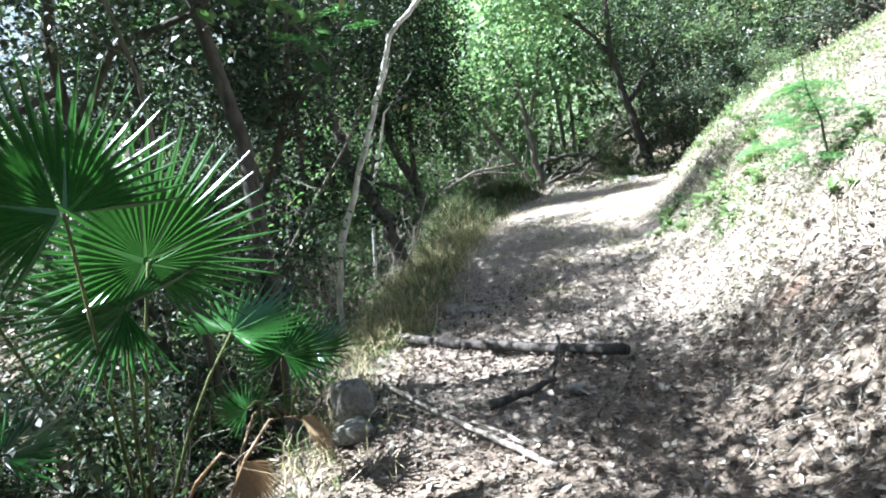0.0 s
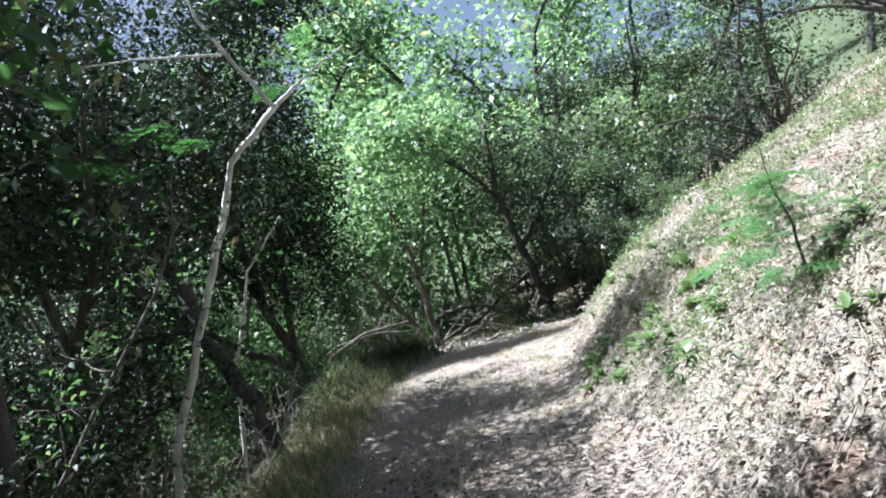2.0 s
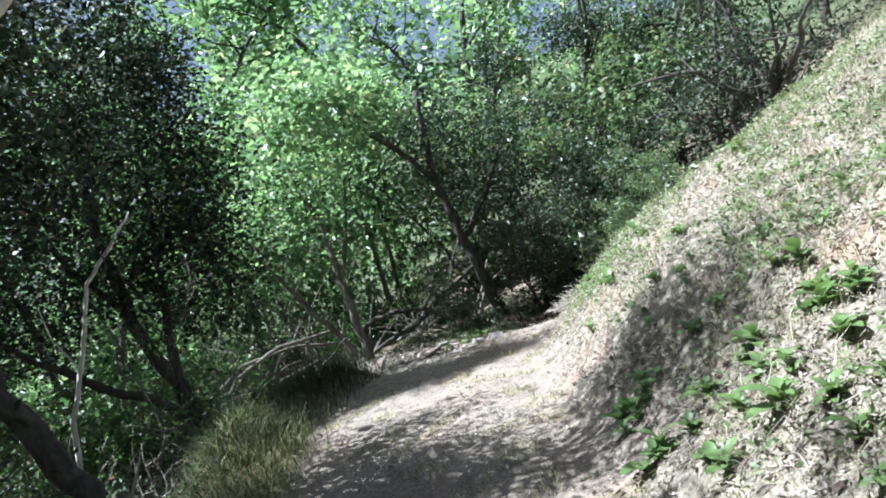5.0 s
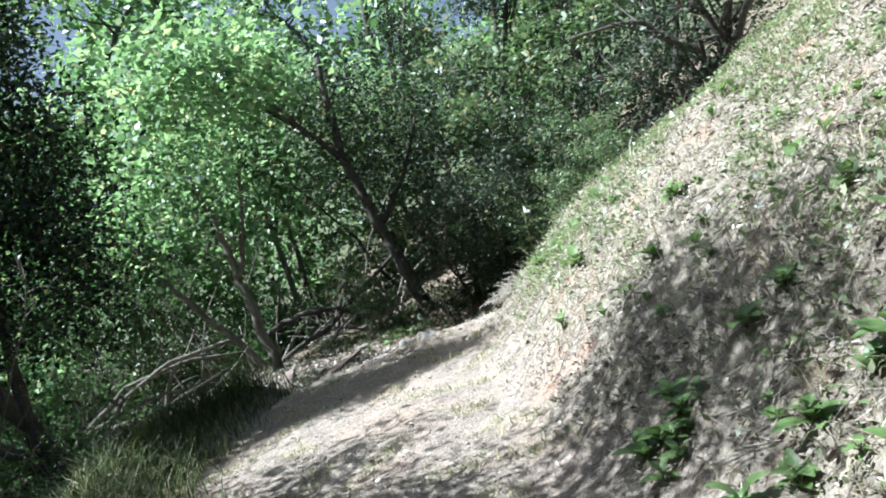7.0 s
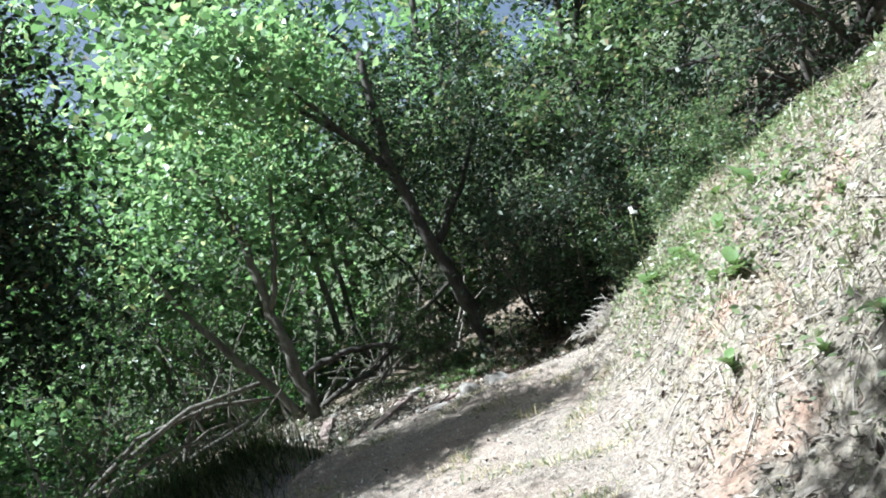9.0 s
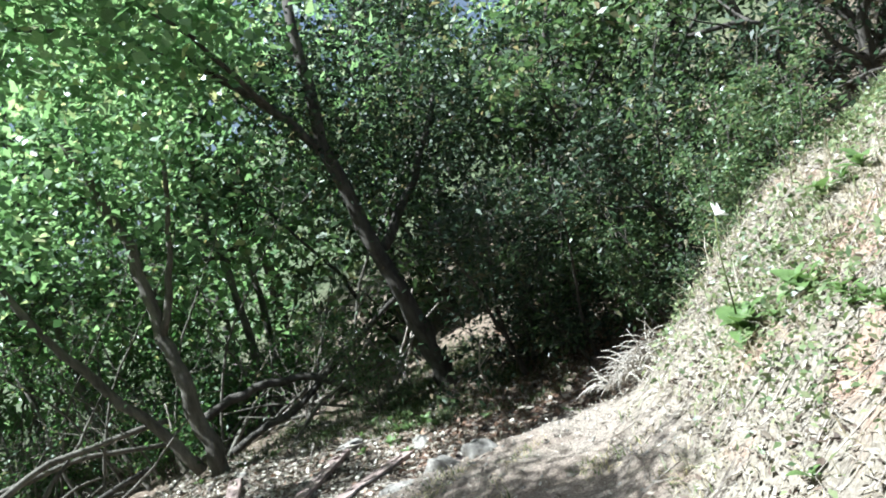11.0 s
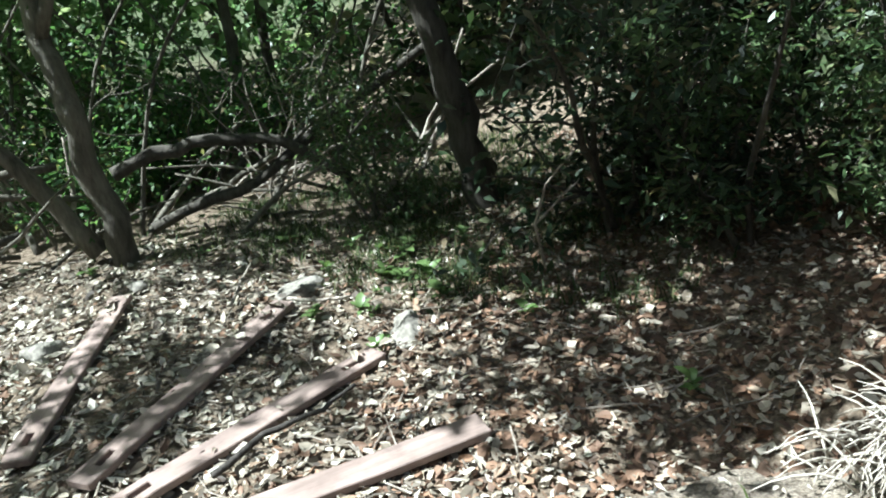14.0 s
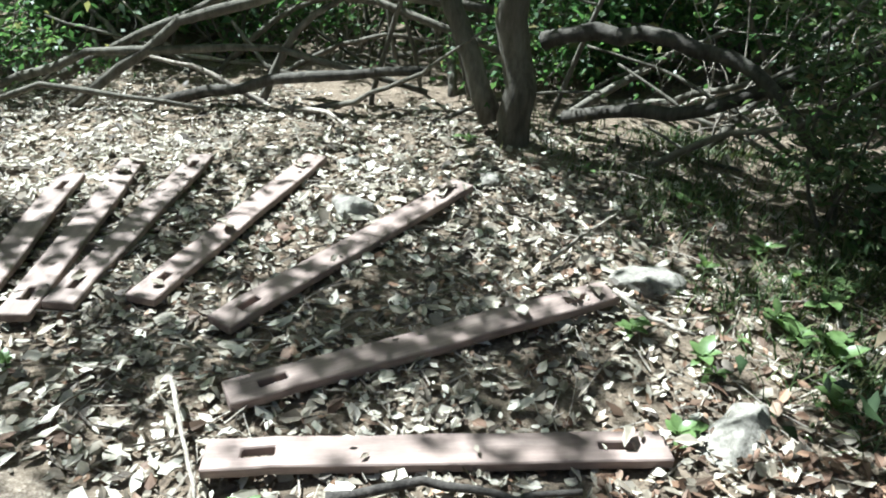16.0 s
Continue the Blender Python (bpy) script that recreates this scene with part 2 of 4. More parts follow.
def land(x, y):
    """Height of the ground at x, y (arrays or numbers)."""
    x, y = np.asarray(x, float), np.asarray(y, float)
    up = x - right_toe(y)
    rise = 0.80 * soft_ramp(up, 0.25) - 0.42 * soft_ramp(up - 1.3, 0.5) - 0.2 * soft_ramp(up - 8, 2.0)
    rise = rise + 0.05 * np.sin(2.1 * x + 1.7 * y) * smooth(0.2, 1.2, up) + 0.04 * np.sin(4.7 * y - 3.3 * x) * smooth(0.2, 1.0, up)
    rise = rise + (0.035 * np.sin(9.1 * x + 2.0 * np.sin(3.7 * y)) * np.sin(7.7 * y + 1.5 * np.sin(4.1 * x)) + 0.018 * np.sin(17 * x - 9 * y) * np.sin(15 * y + 6 * x)) * smooth(0.1, 0.7, up)
    rise = np.minimum(rise * (1 - 0.2 * smooth(10.5, 12.5, y)), 14)
    off = left_edge(y) - x
    deep = np.interp(y, (-5, 8, 10.5, 12, 13.5, 16), (2.6, 2.2, 0.8, 0.25, 0.15, 0.15))
    drop = -np.minimum(0.62 * soft_ramp(off - 0.45, 0.2), deep)
    trail = trail_z(y) + rise + drop - 0.03 * smooth(0.0, 0.4, off) + 0.30 * np.exp(-((off - 0.48) / 0.27) ** 2) * smooth(10.3, 11.6, y)
    flat = -0.57 - 0.05 * np.clip(2.0 - x, 0, 8) + 0.35 * soft_ramp(x - np.interp(y, (14, 15, 16.5, 20), (4.2, 4.6, 4.3, 4.0)), 0.3) - 0.02 * np.clip(y - 18, 0, 40)
    flat = np.maximum(np.minimum(flat, 9), -4)
    step = smooth(-0.06, 0.10, y - brink(x))
    wide = smooth(-0.5, 0.3, y - 14.4)
    k = smooth(2.0, 2.5, x)
    w = wide * (1 - k) + step * k
    w = w * (1 - smooth(4.1, 4.8, x)) + smooth(-0.1, 1.3, y - 13.7) * smooth(4.1, 4.8, x)
    far = smooth(30, 200, np.hypot(x, y - 8))
    return trail * (1 - w) + flat * w + bumps(x, y) + 22 * far * smooth(-0.3, 1.0, np.sin(np.arctan2(y, x) * 2.0) + 0.4)


def raw_mesh(name, verts, faces, mat, smooth_faces=False):
    me = bpy.data.meshes.new(name)
    me.from_pydata(verts, [], faces)
    me.materials.append(mat)
    if smooth_faces:
        me.shade_smooth()
    return me


def fast_mesh(name, verts, sides, mat):
    """A mesh of loose faces with the same number of corners, from an array (faces, corners, 3)."""
    n = len(verts)
    me = bpy.data.meshes.new(name)
    me.vertices.add(n * sides)
    me.vertices.foreach_set("co", np.ascontiguousarray(verts, np.float32).ravel())
    me.loops.add(n * sides)
    me.loops.foreach_set("vertex_index", np.arange(n * sides, dtype=np.int32))
    me.polygons.add(n)
    me.polygons.foreach_set("loop_start", np.arange(0, n * sides, sides, dtype=np.int32))
    me.update(calc_edges=True)
    me.materials.append(mat)
    return me


def part(name, bm, mat, parent=None, label=""):
    """Links a bmesh, or a finished mesh, as one object under a thing or part."""
    if isinstance(bm, bpy.types.Mesh):
        me = bm
    else:
        me = bpy.data.meshes.new(name)
        bm.to_mesh(me)
        bm.free()
        me.materials.append(mat)
    ob = new(name, me)
    ob.parent = parent
    return tagged(ob, label)


def build_ground():
    def axis(lo, hi, step, reach):
        far = [0.3 * 1.28 ** k for k in range(1, 40)]
        far = [f for f in np.cumsum(far) if f < reach]
        return np.concatenate([lo - np.array(far[::-1]), np.arange(lo, hi, step), hi + np.array(far)])
    xs, ys = axis(-3.0, 7.0, 0.08, 900), axis(-1.5, 19.0, 0.08, 900)
    gx, gy = np.meshgrid(xs, ys)
    gz = land(gx, gy)
    verts = np.stack([gx, gy, gz], -1).reshape(-1, 3)
    nx, ny = len(xs), len(ys)
    i = (np.arange(ny - 1)[:, None] * nx + np.arange(nx - 1)[None]).ravel()
    faces = np.stack([i, i + 1, i + nx + 1, i + nx], -1)
    me = raw_mesh("ground", verts.tolist(), faces.tolist(), GROUND, True)
    x, y = verts[:, 0], verts[:, 1]
    up, off = x - right_toe(y), left_edge(y) - x
    wob = 0.15 * np.sin(3 * x + 2 * y) + 0.1 * np.sin(7 * y - 4 * x)
    landing = smooth(-0.05, 0.1, y - brink(x))
    zones = {"slope": smooth(-0.15, 0.35, up + wob) * (1 - landing),
             "litter": np.clip(np.maximum(landing, smooth(0.2, 0.7, off + wob)) + 0.9 * smooth(5.0, 3.5, y + wob * 3) * smooth(0.9, 0.3, np.abs(x - 0.2) * 0.3), 0, 1),
             "wild": smooth(10, 18, np.hypot((x - 2), (y - 9) * 0.7))}
    for name, v in zones.items():
        me.attributes.new(name, "FLOAT", "POINT").data.foreach_set("value", v.astype(np.float32))
    return tagged(new("ground", me), "sloping dry soil hillside with a trodden earth trail", "ground", kind="structure")


build_ground()


# ---- plant builders ----
def tube(verts, faces, pts, radii, sides=6):
    """Adds a tapering, closed tube along pts to the lists."""
    base = len(verts)
    ref = Vector((0.31, 0.95, 0.07))
    n = len(pts)
    for i, (p, r) in enumerate(zip(pts, radii)):
        d = (pts[min(i + 1, n - 1)] - pts[max(i - 1, 0)]).normalized()
        a = d.cross(ref).normalized()
        b = d.cross(a)
        for k in range(sides):
            t = 2 * math.pi * k / sides
            verts.append(p + (a * math.cos(t) + b * math.sin(t)) * r)
    for i in range(n - 1):
        for k in range(sides):
            j = (k + 1) % sides
            faces.append((base + i * sides + k, base + i * sides + j, base + (i + 1) * sides + j, base + (i + 1) * sides + k))
    faces.append(tuple(base + k for k in range(sides))[::-1])
    faces.append(tuple(base + (n - 1) * sides + k for k in range(sides)))


def wander(r, start, direction, length, steps, wobble, lift=0.0):
    """A crooked path of steps + 1 points."""
    pts, d = [Vector(start)], Vector(direction).normalized()
    for _ in range(steps):
        d = (d + Vector(r.normal(0, wobble, 3)) + Vector((0, 0, lift))).normalized()
        pts.append(pts[-1] + d * (length / steps))
    return pts


def leaf_cards(r, at, size, aspect=0.5, droop=0.25, out=None, tilt=0.85):
    """Folded pointed leaves, each a quad bent along its midrib, at the points given."""
    n = len(at)
    d = r.normal(0, 1, (n, 3))
    if out is not None:
        d += out
    d[:, 2] = d[:, 2] * 0.6 - droop
    d /= np.linalg.norm(d, axis=1, keepdims=True)
    s = np.cross(d, r.normal(0, tilt, (n, 3)) + (0, 0, 1))
    s /= np.linalg.norm(s, axis=1, keepdims=True) + 1e-6
    nrm = np.cross(s, d)
    size = (size * r.uniform(0.6, 1.35, n))[:, None]
    tip = at + d * size - nrm * size * 0.12
    mid = at + d * size * 0.42
    w = s * size * aspect * 0.5
    up = nrm * size * 0.08
    return np.stack([at, mid + w + up, tip, mid - w + up], 1)


def grow(name, seed, height, radius, lean=(0, 0), crown_from=0.4, limbs=9, spread=1.2, leaf=0.06, leaves=5000, clump=0.2, bark=None, foliage=None,
         aspect=0.5, wobble=0.12, stems=1, twigs=4, flat=1.0, label="", category="tree"):
    """A tree or shrub: an Empty at its foot with the wood and the crown as parts."""
    r = np.random.default_rng(seed)
    verts, faces, tips = [], [], []
    for s in range(stems):
        a = r.uniform(0, 6.28)
        tilt = Vector((lean[0], lean[1], 1)) + (Vector((math.cos(a), math.sin(a), 0)) * r.uniform(0.15, 0.45) if stems > 1 else Vector())
        h = height * (1 if s == 0 else r.uniform(0.65, 1.0))
        foot = Vector((0, 0, -0.25)) + (Vector((math.cos(a), math.sin(a), 0)) * radius * 1.2 if stems > 1 else Vector())
        trunk = wander(r, foot, tilt, h + 0.25, 12, wobble, 0.02)
        rad = [radius * (1.25 if i == 0 else 1) * (1 - 0.8 * i / 12) for i in range(13)]
        tube(verts, faces, trunk, rad, 8 if stems == 1 else 5)
        for k in range(limbs // stems if stems > 1 else limbs):
            u = crown_from + (1 - crown_from) * r.uniform(0, 1)
            i = min(11, int(u * 12))
            p = trunk[i].lerp(trunk[i + 1], u * 12 - i)
            az = r.uniform(0, 6.28)
            d = Vector((math.cos(az), math.sin(az), r.uniform(0.1, 0.9) * flat))
            ln = spread * r.uniform(0.6, 1.15) * (1.15 - 0.55 * u)
            limb = wander(r, p, d, ln, 6, 0.22, 0.03)
            r0 = max(0.006, rad[i] * 0.55)
            tube(verts, faces, limb, [r0 * (1 - 0.8 * j / 6) for j in range(7)], 5)
            for q in range(twigs):
                j = r.integers(2, 7)
                dd = Vector(r.normal(0, 1, 3)) + (limb[-1] - limb[0]).normalized() * 0.8
                tw = wander(r, limb[j], dd, ln * r.uniform(0.25, 0.55), 4, 0.25)
                tube(verts, faces, tw, [max(0.003, r0 * 0.3 * (1 - 0.18 * m)) for m in range(5)], 3)
                tips += [tuple(v) for v in tw[1:]]
            tips += [tuple(v) for v in limb[3:]]
    thing = new(name)
    part("trunk", raw_mesh(name + "_trunk", verts, faces, bark, True), None, thing)
    if leaves:
        tips = np.array(tips)
        at = tips[r.integers(0, len(tips), leaves)] + r.normal(0, clump, (leaves, 3)) * (1, 1, 0.7)
        part("crown", fast_mesh(name + "_crown", leaf_cards(r, at, leaf, aspect), 4, foliage), None, thing)
    return tagged(thing, label, category)


def stand(thing, x, y, turn=0.0, size=1.0, sink=0.0, first=False):
    """Sets a thing, or a copy of it, on the ground."""
    m = pose(x, y, float(land(x, y)) - sink, 0, 0, turn)
    if first:
        thing.matrix_basis = m @ Matrix.Scale(size, 4)
        return thing
    made = copy_thing(thing, m)
    made.scale = (size, size, size)
    return made


def planted(kinds, spots):
    used = set()
    for k, x, y, turn, size in spots:
        stand(kinds[k], x, y, turn, size, first=k not in used)
        used.add(k)
# ---- trees and shrubs ----
DARK_LABEL = "small-leaved dark evergreen tree with a crooked dark trunk"
kinds = {
    "evergreen": grow("evergreen_tree", 11, 5.2, 0.10, (-0.05, 0.0), 0.35, 16, 1.5, 0.07, 7200, 0.2, BARK_DARK, LEAF_SHADED, label=DARK_LABEL),
    "thin": grow("thin_tree", 12, 4.6, 0.045, (0.05, 0.05), 0.35, 14, 1.1, 0.055, 5000, 0.16, BARK_GREY, LEAF_SHADED, wobble=0.1, label="thin grey-stemmed tree with sparse small leaves darkened for shade"),
    "heart": grow("leafy_tree", 13, 4.8, 0.06, (0.0, -0.1), 0.38, 22, 1.5, 0.15, 1350, 0.2, BARK_GREY, LEAF_SUNLIT, aspect=0.78, label="tall shrub tree with broad green leaves brightened as if sunlit"),
    "bush": grow("shrub", 14, 2.6, 0.03, (0, 0), 0.15, 24, 0.9, 0.095, 2500, 0.13, BARK_DARK, LEAF_SHRUB, stems=4, label="dense many-stemmed dark green shrub"),
    "olive": grow("shrub", 15, 2.2, 0.025, (0, 0), 0.2, 22, 0.8, 0.11, 1900, 0.13, BARK_GREY, LEAF_SHRUB, stems=4, label="many-stemmed dark green shrub with narrow leaves", aspect=0.35),
    # dusk: much like bush, but its leaf colour carries deep shade
    "dusk": grow("shrub", 25, 2.6, 0.03, (0, 0), 0.15, 24, 0.9, 0.09, 2600, 0.13, BARK_DARK, LEAF_SHADED, stems=4, aspect=0.4, label="dense shrub with narrow leaves darkened for shade"),
    "under": grow("undergrowth_shrub", 17, 1.5, 0.012, (0, 0), 0.05, 16, 0.85, 0.08, 1100, 0.14, BARK_GREY, LEAF_MID, stems=6, twigs=2, wobble=0.2, label="twiggy low undergrowth shrub with small green leaves"),
    "twiggy": grow("dead_shrub", 18, 1.7, 0.012, (0, 0), 0.1, 26, 0.9, 0.05, 250, 0.12, DEADWOOD, LEAF_MID, stems=6, twigs=2, wobble=0.22, label="leafless tangle of dry grey twigs", category="shrub"),
    # canopy and sparse: added shade casters, their crowns above the view
    "canopy": grow("canopy_tree", 19, 6.3, 0.09, (0.02, 0.0), 0.62, 22, 2.0, 0.085, 9500, 0.28, BARK_DARK, LEAF_SHADED, label="tall dark tree added for shade, with a high spreading crown", flat=0.6),
    "sparse": grow("open_tree", 23, 6.3, 0.07, (0.02, 0.0), 0.6, 22, 2.0, 0.12, 2900, 0.15, BARK_GREY, LEAF_MID, label="tall tree added for dappled shade, with a thin open crown", flat=0.6),
    "leafy": grow("leafy_shrub", 24, 2.0, 0.02, (0, -0.05), 0.1, 18, 0.9, 0.13, 850, 0.22, BARK_GREY, LEAF_SUNLIT, stems=4, aspect=0.75, wobble=0.18, label="shrub with broad green leaves brightened as if sunlit"),
    "far": grow("far_tree", 20, 6.5, 0.10, (0, 0), 0.2, 20, 2.0, 0.19, 1900, 0.35, BARK_DARK, LEAF_SUNLIT, label="leafy green tree on the far hillside", twigs=2),
    "heath": grow("crooked_tree", 22, 3.4, 0.06, (-0.35, 0.0), 0.3, 16, 1.4, 0.07, 1700, 0.15, BARK_DARK, LEAF_SHADED, stems=4, wobble=0.2, label="crooked dark many-limbed tree on the hill crest"),
    "bare": grow("bare_sapling", 16, 3.6, 0.022, (0.0, 0.0), 0.25, 9, 0.7, 0.05, 400, 0.15, BARK_GREY, LEAF_MID, wobble=0.14, label="thin grey sapling with few leaves"),
}
r = np.random.default_rng(21)
spots = []


def group(kind, places):
    for x, y, s in places:
        spots.append((kind, x, y, r.uniform(0, 360), s))


# wood below the trail
# added to shade trail and bank; those at negative y only block sky light
group("canopy", [(-1.25, 1.7, 1.1), (-2.6, 7.0, 0.9), (-2.2, 0.2, 1.0), (-2.3, 8.4, 0.95), (-1.9, 10.3, 0.85), (-1.5, 4.9, 0.82), (-5.2, 4.2, 1.0), (-4.8, 2.9, 0.95), (-3.9, 0.6, 1.0), (-2.4, -2.0, 1.0), (-0.9, -3.6, 1.1), (1.8, -3.4, 1.0), (-4.4, -1.6, 1.1), (3.4, -1.6, 0.9)])
# added to dapple the landing and the start of the trail
group("sparse", [(-2.5, 16.3, 1.0), (-3.6, 15.4, 1.0), (-1.9, 15.6, 0.85), (-2.4, 2.4, 0.95)])
group("evergreen", [(-2.3, 6.9, 0.8), (-2.8, 8.2, 0.95), (-2.9, 10.8, 0.62), (-4.4, 10.5, 0.8), (-5.5, 8.5, 1.2), (-4.2, 12.6, 0.9), (-3.1, 14.4, 0.95)])
group("thin", [(-1.55, 7.9, 0.75), (-1.8, 5.0, 0.8), (-2.6, 5.8, 1.0), (-2.6, 11.8, 0.7), (-3.2, 9.0, 0.8), (-3.0, 3.0, 0.95), (-4.4, 7.0, 1.1), (-4.2, 15.5, 0.9)])
for k in range(60):
    y = r.uniform(5.0, 14.6)
    x = float(left_edge(y)) - r.uniform(0.9, 5.0)
    spots.append((("under", "twiggy", "under", "bare")[k % 4], min(x, -0.5), y, r.uniform(0, 360), r.uniform(0.6, 1.0)))
group("twiggy", [(-1.6, 4.9, 0.8), (-2.2, 4.2, 0.9), (-1.5, 6.0, 0.8), (-0.5, 13.0, 0.7), (-1.0, 15.0, 0.7), (-1.4, 16.5, 0.6)])
group("under", [(-1.2, 15.7, 0.7), (-0.8, 14.6, 0.6), (-1.7, 17.2, 0.7), (-0.2, 12.6, 0.5)])
group("bush", [(-3.0, 5.0, 0.8), (-3.4, 7.6, 0.9), (-2.6, 9.6, 0.75), (-2.4, 13.2, 0.6), (-4.0, 11.6, 0.9), (-4.6, 9.4, 1.0)])
# shade under the palms, carried by darkened leaves
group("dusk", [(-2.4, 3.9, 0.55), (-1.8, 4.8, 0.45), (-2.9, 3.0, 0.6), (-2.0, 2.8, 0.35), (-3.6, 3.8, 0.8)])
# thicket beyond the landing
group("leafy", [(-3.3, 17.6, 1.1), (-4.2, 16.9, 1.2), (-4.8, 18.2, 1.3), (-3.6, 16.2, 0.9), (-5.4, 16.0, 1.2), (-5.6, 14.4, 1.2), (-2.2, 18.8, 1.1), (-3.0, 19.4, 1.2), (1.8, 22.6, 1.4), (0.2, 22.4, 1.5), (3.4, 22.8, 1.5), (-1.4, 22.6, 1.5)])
# the five at negative x stand by the palms, added to shade the ground there
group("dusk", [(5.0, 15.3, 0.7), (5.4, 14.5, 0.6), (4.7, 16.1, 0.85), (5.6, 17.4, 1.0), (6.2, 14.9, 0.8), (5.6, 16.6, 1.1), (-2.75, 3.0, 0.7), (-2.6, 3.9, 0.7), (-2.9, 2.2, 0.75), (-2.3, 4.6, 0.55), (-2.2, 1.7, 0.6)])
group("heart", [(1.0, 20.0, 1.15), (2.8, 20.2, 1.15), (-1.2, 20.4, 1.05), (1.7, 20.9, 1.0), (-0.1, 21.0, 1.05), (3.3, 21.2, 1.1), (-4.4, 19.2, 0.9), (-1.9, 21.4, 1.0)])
group("bush", [(5.0, 19.8, 1.4), (6.4, 17.6, 1.4), (5.6, 19.0, 1.7), (7.4, 16.8, 1.3), (7.8, 19.0, 1.7), (6.4, 16.0, 1.0)])
group("olive", [(4.9, 15.7, 0.6), (5.5, 15.3, 0.7), (6.3, 15.1, 0.8), (5.3, 14.6, 0.45), (5.9, 14.3, 0.5), (3.6, 17.3, 0.5), (6.2, 14.0, 0.6), (5.0, 13.4, 0.35), (5.6, 13.2, 0.4)])
group("heath", [(7.2, 14.6, 1.1), (8.0, 13.6, 1.1), (8.8, 15.0, 1.2), (7.6, 15.8, 1.2), (9.2, 12.2, 1.0), (8.6, 10.6, 0.9), (9.6, 9.0, 0.9), (9.8, 13.8, 1.2), (6.6, 16.8, 1.3), (10.5, 11.0, 1.0), (10.8, 7.6, 1.0)])
group("evergreen", [(6.8, 18.4, 1.0), (8.6, 17.4, 1.1), (6.6, 20.6, 1.1)])
group("far", [(0.8, 26.5, 1.7), (4.4, 27.0, 1.8), (-3.6, 27.5, 1.7), (8.2, 25.5, 1.6), (3.0, 23.5, 1.0), (0, 24, 1.0), (-3, 23, 1.1), (6, 23, 1.2), (9, 21, 1.1), (12, 19, 1.1), (-6, 21, 1.2), (-6.5, 17, 1.0), (-8, 13, 1.1), (-7, 10, 1.0), (-7, 6, 1.0), (-9, 3, 1.1), (-6, 0, 1.1), (14, 16, 1.0), (14, 12, 0.9), (-5, -4, 1.1), (16, 21, 1.3), (9, 27, 1.4), (3, 29, 1.5), (-3, 29, 1.5), (-9, 26, 1.4), (-12, 19, 1.4), (-13, 11, 1.4), (-14, 4, 1.4), (15, 27, 1.5), (-10, -6, 1.4), (0, -9, 1.2), (5, -10, 1.2), (-16, 25, 1.7), (-6, 36, 1.8), (4, 38, 1.9), (14, 36, 1.9), (24, 30, 1.9), (24, 20, 1.6), (-20, 14, 1.8), (-22, 32, 2.0)])
group("bare", [(r.uniform(-3.4, 4.2), r.uniform(17.9, 20.8), r.uniform(0.6, 1.1)) for _ in range(40)])
group("twiggy", [(r.uniform(-3.2, 4.0), r.uniform(18.1, 20.4), r.uniform(0.6, 1.0)) for _ in range(16)])
group("under", [(r.uniform(-4, 4.0), r.uniform(18.6, 22.0), r.uniform(0.5, 1.1)) for _ in range(30)])
planted(kinds, spots)


# ---- grass and litter ----
def blades(name, r, at, length, width, lean, mat, label):
    """Bent grass blades: a root quad and a tip triangle in one bent strip of two quads."""
    n = len(at)
    az = r.uniform(0, 2 * np.pi, n)
    ln = length * r.uniform(0.4, 1.4, n)
    lean = np.abs(r.normal(lean, 0.35, n))
    side = np.stack([-np.sin(az), np.cos(az), np.zeros(n)], 1) * (width * r.uniform(0.6, 1.4, n))[:, None]
    fwd = np.stack([np.cos(az), np.sin(az), np.zeros(n)], 1)
    upv = np.array([0, 0, 1.0])
    p1 = at + (fwd * (np.sin(lean) * 0.5)[:, None] + upv * (np.cos(lean) * 0.55)[:, None]) * ln[:, None]
    bend = lean + 0.7
    p2 = p1 + (fwd * (np.sin(bend) * 0.5)[:, None] + upv * (np.cos(bend) * 0.45)[:, None]) * ln[:, None]
    v = np.stack([at - side, at + side, p1 + side * 0.7, p1 - side * 0.7, p2 + side * 0.12, p2 - side * 0.12], 1).reshape(-1, 3)
    k = np.arange(n)[:, None] * 6
    faces = np.concatenate([k + [0, 1, 2, 3], k + [3, 2, 4, 5]])
    me = raw_mesh(name, v.tolist(), faces.tolist(), mat)
    return tagged(new(name, me), label, "grass", kind="stuff")


def scatter(r, n, x0, x1, y0, y1, keep):
    x, y = r.uniform(x0, x1, n), r.uniform(y0, y1, n)
    ok = keep(x, y) > r.uniform(0, 1, n)
    x, y = x[ok], y[ok]
    return np.stack([x, y, land(x, y)], 1)


def patchy(x, y, s=1.0):
    return 0.5 + 0.5 * np.sin(1.9 * s * x + 2.0 * np.sin(1.3 * s * y)) * np.sin(1.6 * s * y + 1.4 * np.sin(1.1 * s * x + 2))


